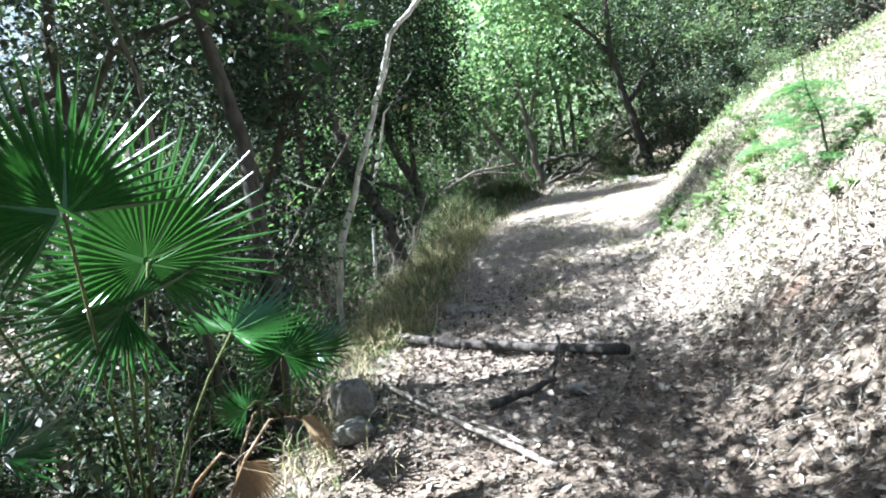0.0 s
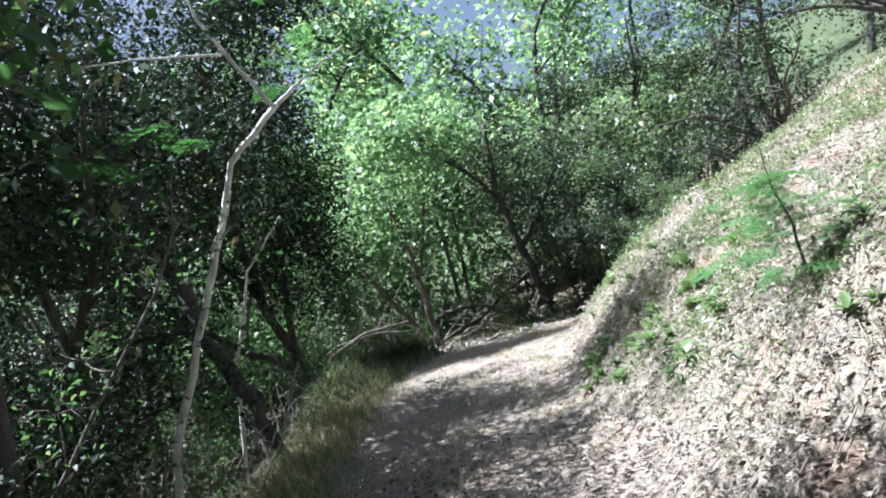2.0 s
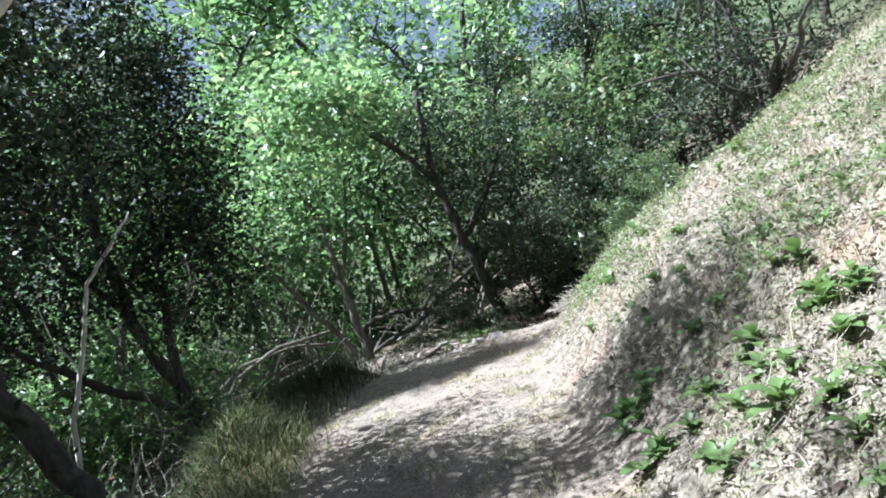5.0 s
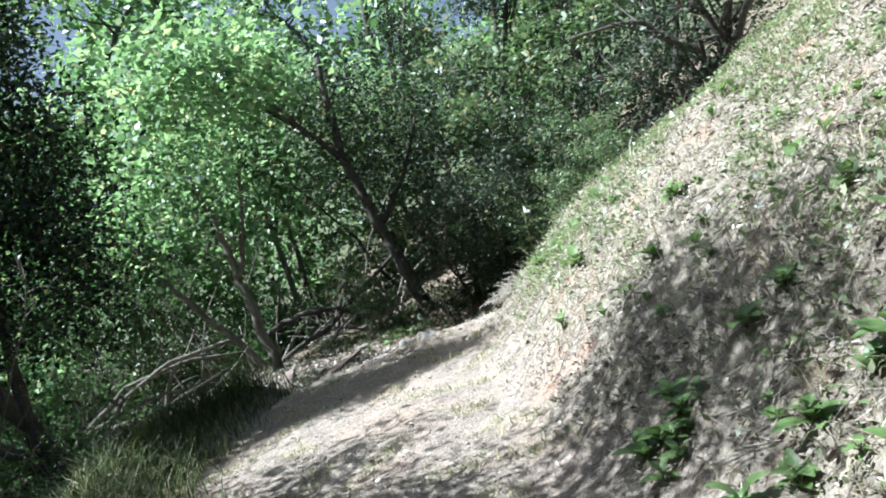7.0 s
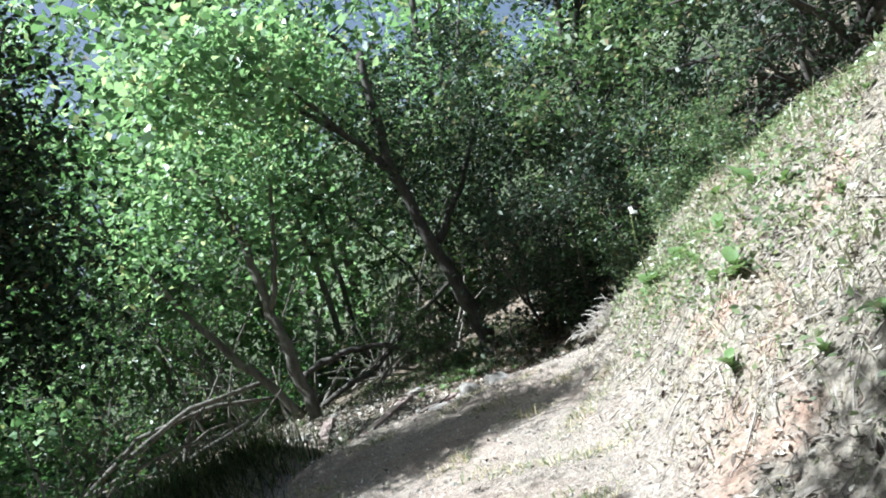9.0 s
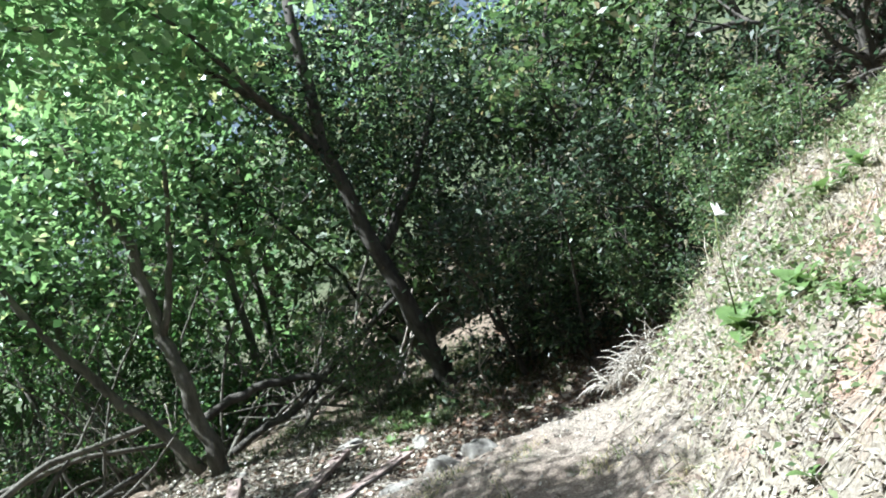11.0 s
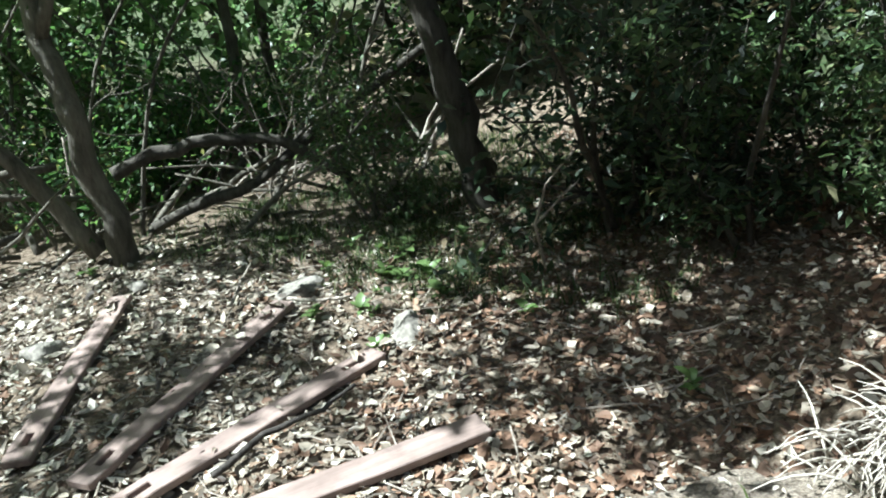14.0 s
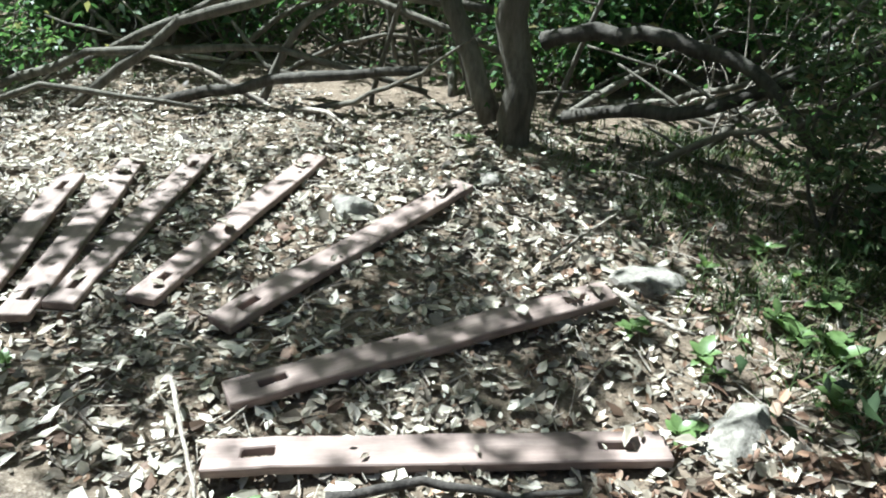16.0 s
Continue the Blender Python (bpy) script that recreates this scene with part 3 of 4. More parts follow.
def litter(name, r, at, size, mat, label, slim=(0.3, 0.75)):
    """Curled dry leaves: six-cornered blades of uneven width, folded along the midrib, of widely differing size."""
    n = len(at)
    at = at + np.stack([np.zeros(n), np.zeros(n), r.uniform(0.003, 0.025, n)], 1)
    d = r.normal(0, 1, (n, 3)) * (1, 1, 0.35)
    d /= np.linalg.norm(d, axis=1, keepdims=True)
    s = np.cross(d, r.normal(0, 0.35, (n, 3)) + (0, 0, 1))
    s /= np.linalg.norm(s, axis=1, keepdims=True)
    nrm = np.cross(s, d)
    nrm *= np.sign(nrm[:, 2:3]) + 1e-6
    size = (size * np.clip(np.exp(r.normal(-0.2, 0.48, n)), 0.25, 1.8))[:, None]
    half = s * size * r.uniform(slim[0], slim[1], (n, 1)) * 0.5
    curl = nrm * size

    def rnd(lo, hi):
        return r.uniform(lo, hi, (n, 1))
    bend = rnd(-0.05, 0.16)
    v = np.stack([at - d * size * 0.5 + curl * bend, at - d * size * rnd(0.1, 0.3) + half * rnd(0.6, 1.1) + curl * rnd(0.0, 0.2), at + d * size * rnd(0.05, 0.3) + half * rnd(0.5, 1.1) + curl * rnd(0.0, 0.2),
                  at + d * size * 0.5 + curl * bend, at + d * size * rnd(0.05, 0.3) - half * rnd(0.5, 1.1) + curl * rnd(0.0, 0.2), at - d * size * rnd(0.1, 0.3) - half * rnd(0.6, 1.1) + curl * rnd(0.0, 0.2)], 1).reshape(-1, 3)
    k = np.arange(n)[:, None] * 6
    faces = np.concatenate([k + [0, 1, 2, 3], k + [0, 3, 4, 5]])
    return tagged(new(name, raw_mesh(name, v.tolist(), faces.tolist(), mat)), label, "leaf litter", kind="stuff")


g = np.random.default_rng(5)


def on_landing(x, y):
    return smooth(0.0, 0.12, y - brink(x))


slope_at = scatter(g, 280000, 0.9, 9.0, 1.5, 14.5, lambda x, y: smooth(-0.15, 0.5, x - right_toe(y)) * (0.1 + 0.9 * patchy(x, y) ** 1.4) * smooth(7, 2, x - right_toe(y)) * (0.35 + 0.65 * smooth(3.5, 5.5, y)))
blades("dry_grass", g, slope_at, 0.11, 0.003, 1.15, GRASS_DRY, "dry straw-coloured grass thatch on the hillside")
tall = scatter(g, 30000, 1.2, 8.0, 4.0, 14.2, lambda x, y: smooth(0.3, 1.0, x - right_toe(y)) * patchy(x + 3, y, 1.7) ** 2)
blades("tall_grass", g, tall, 0.19, 0.003, 0.6, GRASS_DRY, "tufts of taller dry and green grass on the hillside")
verge_at = scatter(g, 480000, -2.2, 2.6, 3.0, 14.6, lambda x, y: np.exp(-((left_edge(y) - x - 0.26) / 0.27) ** 2) * (0.04 + 0.96 * smooth(5.4, 6.8, y)) * smooth(12.0, 10.4, y) * (0.3 + 0.7 * patchy(x, y, 1.6)))
blades("verge_grass", g, verge_at, 0.28, 0.0038, 0.85, GRASS_GREEN, "green and straw grass along the trail edge")
# bank and landing edge grass, both in the shade-darkened colour
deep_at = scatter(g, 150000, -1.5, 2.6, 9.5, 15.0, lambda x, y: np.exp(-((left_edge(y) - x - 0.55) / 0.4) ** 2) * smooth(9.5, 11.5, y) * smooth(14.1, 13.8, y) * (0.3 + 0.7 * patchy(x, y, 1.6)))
blades("bank_grass", g, deep_at, 0.32, 0.0045, 0.6, GRASS_SHADED, "green grass darkened for shade on the bank beside the trail")
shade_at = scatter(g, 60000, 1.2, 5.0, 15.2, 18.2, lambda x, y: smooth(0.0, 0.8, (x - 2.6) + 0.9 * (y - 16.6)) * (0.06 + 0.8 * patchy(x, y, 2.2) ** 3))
blades("landing_grass", g, shade_at, 0.11, 0.004, 0.7, GRASS_SHADED, "short green grass and seedlings at the landing's edge")
lit = scatter(g, 45000, -1.4, 3.5, 0.5, 8.5, lambda x, y: smooth(8.5, 4.5, y) * smooth(1.8, 0.6, x - right_toe(y)) * smooth(0.5, 0.0, left_edge(y) - x))
litter("brown_leaves", g, lit, 0.034, LITTER_BROWN, "dry brown fallen leaves on the trail")
chips = scatter(g, 80000, 0.8, 7.0, 2.0, 14.2, lambda x, y: smooth(-0.2, 0.4, x - right_toe(y)) * (0.25 + 0.75 * patchy(x + 2, y + 1, 1.3)) * smooth(6, 1.5, x - right_toe(y)))
litter("slope_leaves", g, chips, 0.03, LITTER_PALE, "pale dry leaf scraps over the hillside", (0.12, 0.5))
brown = scatter(g, 60000, 0.8, 7.0, 2.0, 14.2, lambda x, y: smooth(-0.2, 0.4, x - right_toe(y)) * (0.1 + 0.9 * smooth(0.5, 0.8, patchy(x + 7, y + 4, 2.6))) * smooth(6, 1.5, x - right_toe(y)))
litter("slope_scraps", g, brown, 0.034, LITTER_BROWN, "dark brown leaf scraps caught in the thatch", (0.15, 0.6))
trod = scatter(g, 34000, -0.6, 4.6, 6.5, 14.6, lambda x, y: smooth(-0.1, 0.1, x - left_edge(y)) * (1 - on_landing(x, y)) * smooth(0.2, 0.0, x - right_toe(y)) * (0.25 + 0.3 * smooth(12.5, 13.6, y)))
litter("trodden_leaves", g, trod, 0.024, LITTER_PALE, "small dry leaf scraps trodden into the trail", (0.2, 0.6))
pale = scatter(g, 62000, -3.0, 4.6, 13.8, 18.4, lambda x, y: on_landing(x, y) * smooth(4.2, 2.4, x + 0.2 * (y - 15)) * smooth(18.4, 17.0, y) * (0.35 + 0.65 * patchy(x, y, 2.5)))
litter("pale_leaves", g, pale, 0.046, LITTER_PALE, "pale bleached fallen leaves over the lower landing")
rust = scatter(g, 34000, 1.0, 5.6, 13.6, 17.4, lambda x, y: on_landing(x, y) * (0.12 + smooth(2.4, 3.6, x - 0.6 * (y - 15))))
litter("rust_leaves", g, rust, 0.042, LITTER_RUST, "rust-brown fallen leaves under the shrubs")
sprig = scatter(g, 60000, -0.6, 3.8, 6.0, 13.8, lambda x, y: smooth(-0.1, 0.1, x - left_edge(y)) * smooth(0.3, 0.0, x - right_toe(y)) * smooth(0.62, 0.9, patchy(x + 1, y + 3, 3.1)) * 0.7)
blades("trail_grass", g, sprig, 0.07, 0.0028, 0.9, GRASS_GREEN, "short worn grass in patches on the trail")
wood_floor = scatter(g, 14000, -5.0, 1.0, 4.0, 16.0, lambda x, y: smooth(0.4, 0.8, left_edge(y) - x))
litter("wood_leaves", g, wood_floor, 0.06, LITTER_BROWN, "brown leaf litter under the trees")

herb_at = scatter(g, 105000, 1.2, 8.0, 3.5, 14.2, lambda x, y: smooth(0.1, 0.7, x - right_toe(y)) * (0.12 + 0.88 * smooth(0.35, 0.75, patchy(x + 5, y + 2, 1.5))) * smooth(4.0, 6.0, y) * smooth(6.5, 3, x - right_toe(y)))
herb_at[:, 2] += g.uniform(0.01, 0.12, len(herb_at))
tagged(new("creeping_herbs", fast_mesh("creeping_herbs", leaf_cards(g, herb_at, 0.038, 0.5, -0.2), 4, LEAF_WEED)), "low green herbs creeping over the dry bank", "herbs", kind="stuff")


def twig_heap(name, r, at, length, mat, label):
    """Thin dry twigs lying at all angles, each a bent three-sided rod."""
    verts, faces = [], []
    for p in at:
        a = r.uniform(0, 6.28)
        ln = length * r.uniform(0.4, 1.6)
        d = Vector((math.cos(a), math.sin(a), 0)) * ln
        p = Vector(p)
        pts = []
        for u in (-0.5, 0.0, 0.5):
            q = p + d * u + Vector((r.normal(0, 0.015), r.normal(0, 0.015), 0))
            q.z = float(land(q.x, q.y)) + r.uniform(0.005, 0.04)
            pts.append(q)
        rad = r.uniform(0.0018, 0.005)
        tube(verts, faces, pts, [rad, rad * 0.9, rad * 0.5], 3)
    return tagged(new(name, raw_mesh(name, verts, faces, mat)), label, "twigs", kind="stuff")


twig_at = scatter(g, 6500, 0.6, 6.0, 2.0, 14.0, lambda x, y: smooth(-0.3, 0.3, x - right_toe(y)) * smooth(5, 1, x - right_toe(y)))
twig_heap("bank_twigs", g, twig_at, 0.16, DEADWOOD, "thin dry grey twigs strewn over the bank")
twig_heap("landing_twigs", g, scatter(g, 900, -1.5, 4.5, 14.3, 18.0, on_landing), 0.25, DEADWOOD, "thin dry twigs among the fallen leaves")
twig_heap("wood_twigs", g, scatter(g, 1800, -4.0, 0.5, 2.5, 14.0, lambda x, y: smooth(0.1, 0.5, left_edge(y) - x)), 0.5, DEADWOOD, "thin dry twigs on the wood floor")


def pebbles(name, r, at, size, mat, label):
    n = len(at)
    s = size * r.uniform(0.4, 1.6, (n, 1))
    axes = np.array([(1, 0, 0), (0, 1, 0), (-1, 0, 0), (0, -1, 0), (0, 0, 0.7), (0, 0, -0.6)], float)
    v = at[:, None, :] + axes[None] * s[:, None, :] * r.uniform(0.6, 1.2, (n, 6, 1))
    k = np.arange(n)[:, None] * 6
    tri = [(0, 1, 4), (1, 2, 4), (2, 3, 4), (3, 0, 4), (1, 0, 5), (2, 1, 5), (3, 2, 5), (0, 3, 5)]
    faces = np.concatenate([k + list(f) for f in tri])
    return tagged(new(name, raw_mesh(name, v.reshape(-1, 3).tolist(), faces.tolist(), mat, True)), label, "pebbles", kind="stuff")


pebbles("trail_pebbles", g, scatter(g, 9000, -1.0, 4.5, 2.0, 14.6, lambda x, y: smooth(-0.3, 0.2, x - left_edge(y)) * (1 - on_landing(x, y)) * smooth(0.4, 0.0, x - right_toe(y)) * patchy(x, y, 2.0)), 0.012, STONE, "small pebbles and clods on the trail")


# ---- single trees by the trail ----
def poles(name, runs, mat, label, category, wobble=0.22):
    """A thing of wooden members; each run is (part name, points, first radius, last radius)."""
    thing = new(name)
    foot = Vector(runs[0][1][0])
    thing.location = foot
    r = np.random.default_rng(len(label) * 7 + len(runs))
    for pname, pts, r0, r1 in runs:
        fine = []
        pts = [Vector(p) - foot for p in pts]
        for a, b in zip(pts, pts[1:]):
            for k in range(4):
                fine.append(a.lerp(b, k / 4) + Vector(r.normal(0, 1, 3)) * r0 * (wobble if fine else 0))
        fine.append(pts[-1])
        n = len(fine)
        verts, faces = [], []
        tube(verts, faces, fine, [(r0 + (r1 - r0) * i / (n - 1)) * r.uniform(1 - wobble * 0.4, 1 + wobble * 0.5) for i in range(n)], 8)
        part(pname, raw_mesh(name, verts, faces, mat, True), None, thing)
    return tagged(thing, label, category)


def leaf_spray(parent, r, centres, n, spread, size, mat, name="crown", aspect=0.5):
    c = np.array(centres)
    at = c[r.integers(0, len(c), n)] + r.normal(0, 1, (n, 3)) * spread
    return part(name, fast_mesh(name, leaf_cards(r, at, size, aspect), 4, mat), None, parent)


def feather_leaf(r, n_pairs=14, length=0.28):
    """A twice-cut feathery leaf: rows of tiny leaflets along side ribs, lying flat."""
    quads = []
    for k in range(7):
        u = 0.15 + 0.85 * k / 6
        for sgn in (-1, 1):
            base = np.array((u * length, 0, -0.12 * u * u * length))
            d = np.array((0.55, sgn * 0.85, -0.1))
            d /= np.linalg.norm(d)
            rib = length * 0.42 * (1 - 0.45 * u)
            for m in range(n_pairs):
                p = base + d * rib * (m + 1) / n_pairs
                for s2 in (-1, 1):
                    q = np.array((-d[1], d[0], 0)) * s2 * 0.016 + d * 0.006
                    w = d * 0.0035
                    quads.append([p, p + q * 0.5 + w, p + q, p + q * 0.5 - w])
    return fast_mesh("leaf", np.array(quads), 4, LEAF_FEATHER)


fr = np.random.default_rng(31)
FEATHER = feather_leaf(fr)


def add_feathers(thing, places, scale=1.0):
    for x, y, z in places:
        ob = new("leaf", FEATHER)
        ob.parent = thing
        ob.matrix_basis = Matrix.Translation(Vector((x, y, z)) - thing.location) @ pose(0, 0, 0, fr.uniform(-25, 25), fr.uniform(-15, 25), fr.uniform(0, 360)) @ Matrix.Scale(scale * fr.uniform(0.8, 1.3), 4)


white = poles("pale_tree", [
    ("trunk", [(-1.40, 7.35, -0.75), (-1.30, 7.15, 0.0), (-1.14, 6.95, 0.55), (-0.73, 6.9, 1.38), (-0.52, 6.92, 1.85), (-0.33, 6.9, 2.27), (0.07, 6.9, 2.60)], 0.036, 0.02),
    ("branch", [(0.07, 6.9, 2.60), (0.24, 6.95, 2.72), (0.62, 7.1, 2.95)], 0.018, 0.006),
    ("branch", [(0.05, 6.9, 2.58), (-0.10, 6.85, 2.85), (-0.30, 6.8, 3.25), (-0.35, 6.8, 3.7)], 0.018, 0.007),
    ("branch", [(-0.60, 6.91, 1.75), (-0.42, 6.8, 1.95), (-0.36, 6.75, 2.08)], 0.010, 0.005),
    ("branch", [(-0.20, 6.87, 3.0), (-0.7, 6.6, 3.0), (-1.3, 6.3, 2.95)], 0.010, 0.004)], BARK_WHITE, "slender leaning tree with pale whitish bark", "tree")
add_feathers(white, [(-0.5 - 0.14 * k + fr.uniform(-0.1, 0.1), 6.6 - 0.03 * k, 2.55 + fr.uniform(-0.25, 0.35)) for k in range(13)] + [(0.1, 6.9, 2.75), (0.0, 6.8, 2.9), (-0.3, 6.8, 3.3), (0.3, 6.9, 3.1), (-0.2, 6.8, 3.5), (0.5, 7.0, 3.0)], 1.1)

poles("dead_sapling", [
    ("stem", [(-1.35, 10.4, -0.6), (-1.22, 10.4, 0.2), (-1.12, 10.4, 0.75), (-0.90, 10.4, 1.3), (-0.77, 10.4, 1.68), (-0.50, 10.4, 1.95), (-0.27, 10.4, 2.2)], 0.026, 0.010),
    ("twig", [(-0.98, 10.4, 1.1), (-1.1, 10.38, 1.35), (-1.12, 10.36, 1.6)], 0.008, 0.003)], BARK_WHITE, "dead pale sapling snapped off at the top", "tree")

second = poles("leaning_tree", [
    ("trunk", [(-0.80, 9.2, -0.5), (-0.82, 9.19, -0.1), (-0.98, 9.3, 0.6), (-1.25, 9.4, 1.35), (-1.45, 9.5, 2.1), (-1.6, 9.6, 3.0), (-1.6, 9.5, 4.2)], 0.105, 0.05),
    ("limb", [(-1.45, 9.5, 2.1), (-1.1, 9.3, 2.6), (-0.7, 9.2, 3.1), (-0.5, 9.0, 3.8)], 0.05, 0.015),
    ("limb", [(-1.5, 9.5, 2.3), (-2.0, 9.1, 2.7), (-2.4, 8.7, 3.3)], 0.045, 0.015),
    ("limb", [(-1.6, 9.6, 3.0), (-1.2, 10.1, 3.5), (-1.0, 10.4, 4.1)], 0.04, 0.012),
    # added limb, above the view, carrying leaves that shade the bank
    ("limb", [(-1.1, 9.3, 2.6), (-0.6, 9.5, 3.6), (0.1, 9.6, 4.4)], 0.035, 0.010)], BARK_DARK, "dark leaning tree trunk with a dense small-leaved crown", "tree")
cr = np.random.default_rng(41)
# the last eight centres are added over the trail to shade the bank
leaf_spray(second, cr, [(-0.1, 0.2, 3.2), (0.3, 0.0, 3.9), (-0.7, 0.3, 3.4), (-0.8, 0.3, 4.4), (-1.6, -0.5, 3.7), (-1.2, 0.1, 4.3), (-0.2, 1.0, 4.0), (-0.3, 0.2, 4.7), (-0.6, -0.4, 2.9), (0.1, 0.5, 2.8), (0.5, 0.3, 4.7), (0.9, 0.4, 4.9), (0.4, 0.8, 4.9), (0.8, 0.0, 4.8), (1.1, 0.7, 5.0), (0.6, -0.5, 4.7), (1.0, -0.6, 4.8), (1.3, -0.1, 5.0)], 18000, 0.3, 0.065, LEAF_SHADED)

third = poles("forked_tree", [
    ("trunk", [(-0.45, 13.20, -1.00), (-0.45, 13.20, -0.25), (-0.72, 13.25, 0.45), (-0.95, 13.30, 1.30), (-1.05, 13.30, 2.30), (-0.95, 13.30, 3.70)], 0.105, 0.05),
    ("limb", [(-0.52, 13.20, -0.10), (-0.95, 13.10, 0.40), (-1.55, 12.95, 0.85), (-2.20, 12.80, 1.50)], 0.07, 0.03),
    ("limb", [(-0.70, 13.25, 0.40), (-0.62, 13.30, 1.20), (-0.50, 13.25, 2.10), (-0.35, 13.20, 3.10)], 0.06, 0.02),
    ("limb", [(-0.95, 13.30, 1.30), (-1.40, 13.20, 2.00), (-1.70, 13.10, 2.90)], 0.045, 0.02)], BARK_DARK, "dark forked tree with a dense evergreen crown", "tree")
leaf_spray(third, cr, [(-0.2, 0.1, 2.9), (0.15, 0.0, 3.3), (-0.7, 0.1, 2.8), (-1.2, -0.1, 2.6), (-0.4, 0.1, 3.8), (-1.0, 0.2, 3.6), (-1.6, -0.3, 3.2), (0.1, -0.1, 4.2), (-0.6, 0.1, 4.6), (-1.6, -0.3, 4.1), (0.35, 0.1, 3.0), (-1.9, -0.2, 2.5), (-0.1, 0.2, 2.4), (0.3, 0.2, 4.9), (-0.3, 0.4, 5.3), (-1.2, 0.3, 5.0), (0.5, 0.0, 2.3), (0.45, 0.1, 2.8), (0.6, 0.1, 3.6), (-0.3, 1.0, 4.8), (-0.9, 1.2, 4.6), (0.2, 1.2, 5.4), (-2.4, 0.0, 3.2), (-2.2, 0.0, 4.0), (-2.6, 0.2, 4.8), (-1.9, 0.2, 5.2), (-0.7, 0.2, 5.7), (-1.4, 0.2, 5.8), (0.2, 0.2, 5.7), (-2.3, 0.0, 5.6), (0.5, 0.2, 4.2), (0.5, 0.3, 4.9)], 38000, 0.28, 0.07, LEAF_SHADED)

poles("arching_tree", [
    ("trunk", [(-2.3, 5.2, -1.6), (-2.2, 5.2, 0.2), (-2.35, 5.2, 1.2), (-2.45, 5.2, 2.2), (-2.3, 5.2, 3.4)], 0.07, 0.03),
    ("limb", [(-2.4, 5.2, 1.9), (-2.0, 5.1, 2.35), (-1.4, 5.0, 2.45), (-0.9, 4.9, 2.75), (-0.6, 4.9, 3.2)], 0.035, 0.012),
    ("limb", [(-2.4, 5.2, 2.2), (-2.9, 5.0, 2.0), (-3.4, 4.8, 2.4)], 0.03, 0.01),
    ("limb", [(-2.3, 5.2, 2.9), (-1.9, 5.2, 3.2), (-1.6, 5.1, 3.8)], 0.025, 0.008)], BARK_DARK, "dark crooked tree with long bare arching limbs", "tree")

fork = poles("landing_tree", [
    ("trunk", [(1.90, 17.68, -0.8), (1.90, 17.68, -0.45), (1.88, 17.7, 0.3), (1.80, 17.75, 0.9), (1.78, 17.8, 1.8), (1.5, 17.9, 3.0)], 0.10, 0.045),
    ("limb", [(1.75, 17.72, -0.5), (1.4, 17.75, 0.2), (0.9, 17.8, 1.0), (0.55, 17.8, 2.0)], 0.07, 0.03),
    ("limb", [(1.80, 17.75, 0.9), (2.1, 17.6, 1.6), (2.3, 17.3, 2.5)], 0.045, 0.02)], BARK_GREY, "grey forked tree growing at the edge of the landing", "tree")
leaf_spray(fork, cr, [(-0.4, 0.2, 3.9), (-1.3, 0, 3.0), (0.4, -0.4, 3.3), (-0.9, 0.2, 3.5), (0, 0.3, 3.4)], 2600, 0.42, 0.10, LEAF_SUNLIT, aspect=0.75)

shade = poles("shade_tree", [
    ("trunk", [(4.25, 17.0, -0.8), (4.2, 17.0, -0.3), (4.05, 16.95, 0.5), (3.85, 16.9, 1.3), (3.7, 16.8, 2.4), (3.8, 16.8, 3.6)], 0.12, 0.05),
    ("limb", [(3.95, 16.95, 1.0), (4.5, 16.8, 1.6), (4.9, 16.6, 2.4)], 0.06, 0.02),
    # the two long limbs reach left to carry an overhang added for shade
    ("limb", [(3.75, 16.85, 2.0), (3.3, 16.7, 2.6), (2.7, 16.6, 3.2), (1.9, 16.4, 3.5), (1.2, 16.1, 3.6)], 0.045, 0.012),
    ("limb", [(3.3, 16.7, 2.6), (2.7, 16.1, 3.2), (1.9, 15.5, 3.7)], 0.03, 0.01)], BARK_DARK, "dark tree with a low dense crown beside the landing", "tree")
# lower crown in the shade-darkened leaf colour
leaf_spray(shade, cr, [(-0.2, 0, 2.6), (0.3, -0.2, 2.9), (0.7, -0.4, 3.3), (-0.6, -0.1, 3.4), (-0.2, 0, 3.9), (0.5, -0.1, 2.2), (0.9, 0.3, 2.5), (1.1, -0.3, 3.2)], 9000, 0.36, 0.065, LEAF_SHADED)
# overhang added to shade the landing's right side, its leaves coloured as if sunlit
leaf_spray(shade, cr, [(-1.65, -0.4, 4.0), (-2.05, -0.7, 4.2), (-1.25, -0.8, 4.2), (-2.35, -0.4, 4.4), (-1.45, 0.0, 4.5), (-2.05, -1.6, 4.3), (-2.5, -1.4, 4.5), (-1.6, -1.2, 4.4), (-2.9, -0.6, 4.2), (-3.0, -1.3, 4.3), (-2.7, -2.0, 4.3), (-2.6, 0.1, 4.3), (-2.2, -1.9, 4.2)], 3600, 0.26, 0.115, LEAF_SUNLIT, "upper_crown", 0.7)


# fallen limbs in the thicket
def limb_thing(pts, r0, r1, mat=BARK_GREY, label="fallen grey branch lying across the thicket", name="fallen_branch"):
    return tagged(poles(name, [("stem", pts, r0, r1)], mat, label, "branch"), group="fallen branches in the thicket")


br = np.random.default_rng(51)
limb_thing([(-0.9, 17.0, -0.75), (-0.3, 17.5, -0.15), (0.5, 17.9, 0.10), (1.6, 18.0, 0.06)], 0.035, 0.03)
limb_thing([(-1.2, 17.3, -0.6), (-0.2, 17.9, -0.02), (0.8, 18.1, 0.0), (1.7, 18.2, -0.25)], 0.03, 0.025)
limb_thing([(1.95, 17.9, -0.05), (2.5, 17.9, 0.08), (3.1, 17.8, -0.02), (3.5, 17.6, -0.35)], 0.05, 0.035, BARK_DARK)
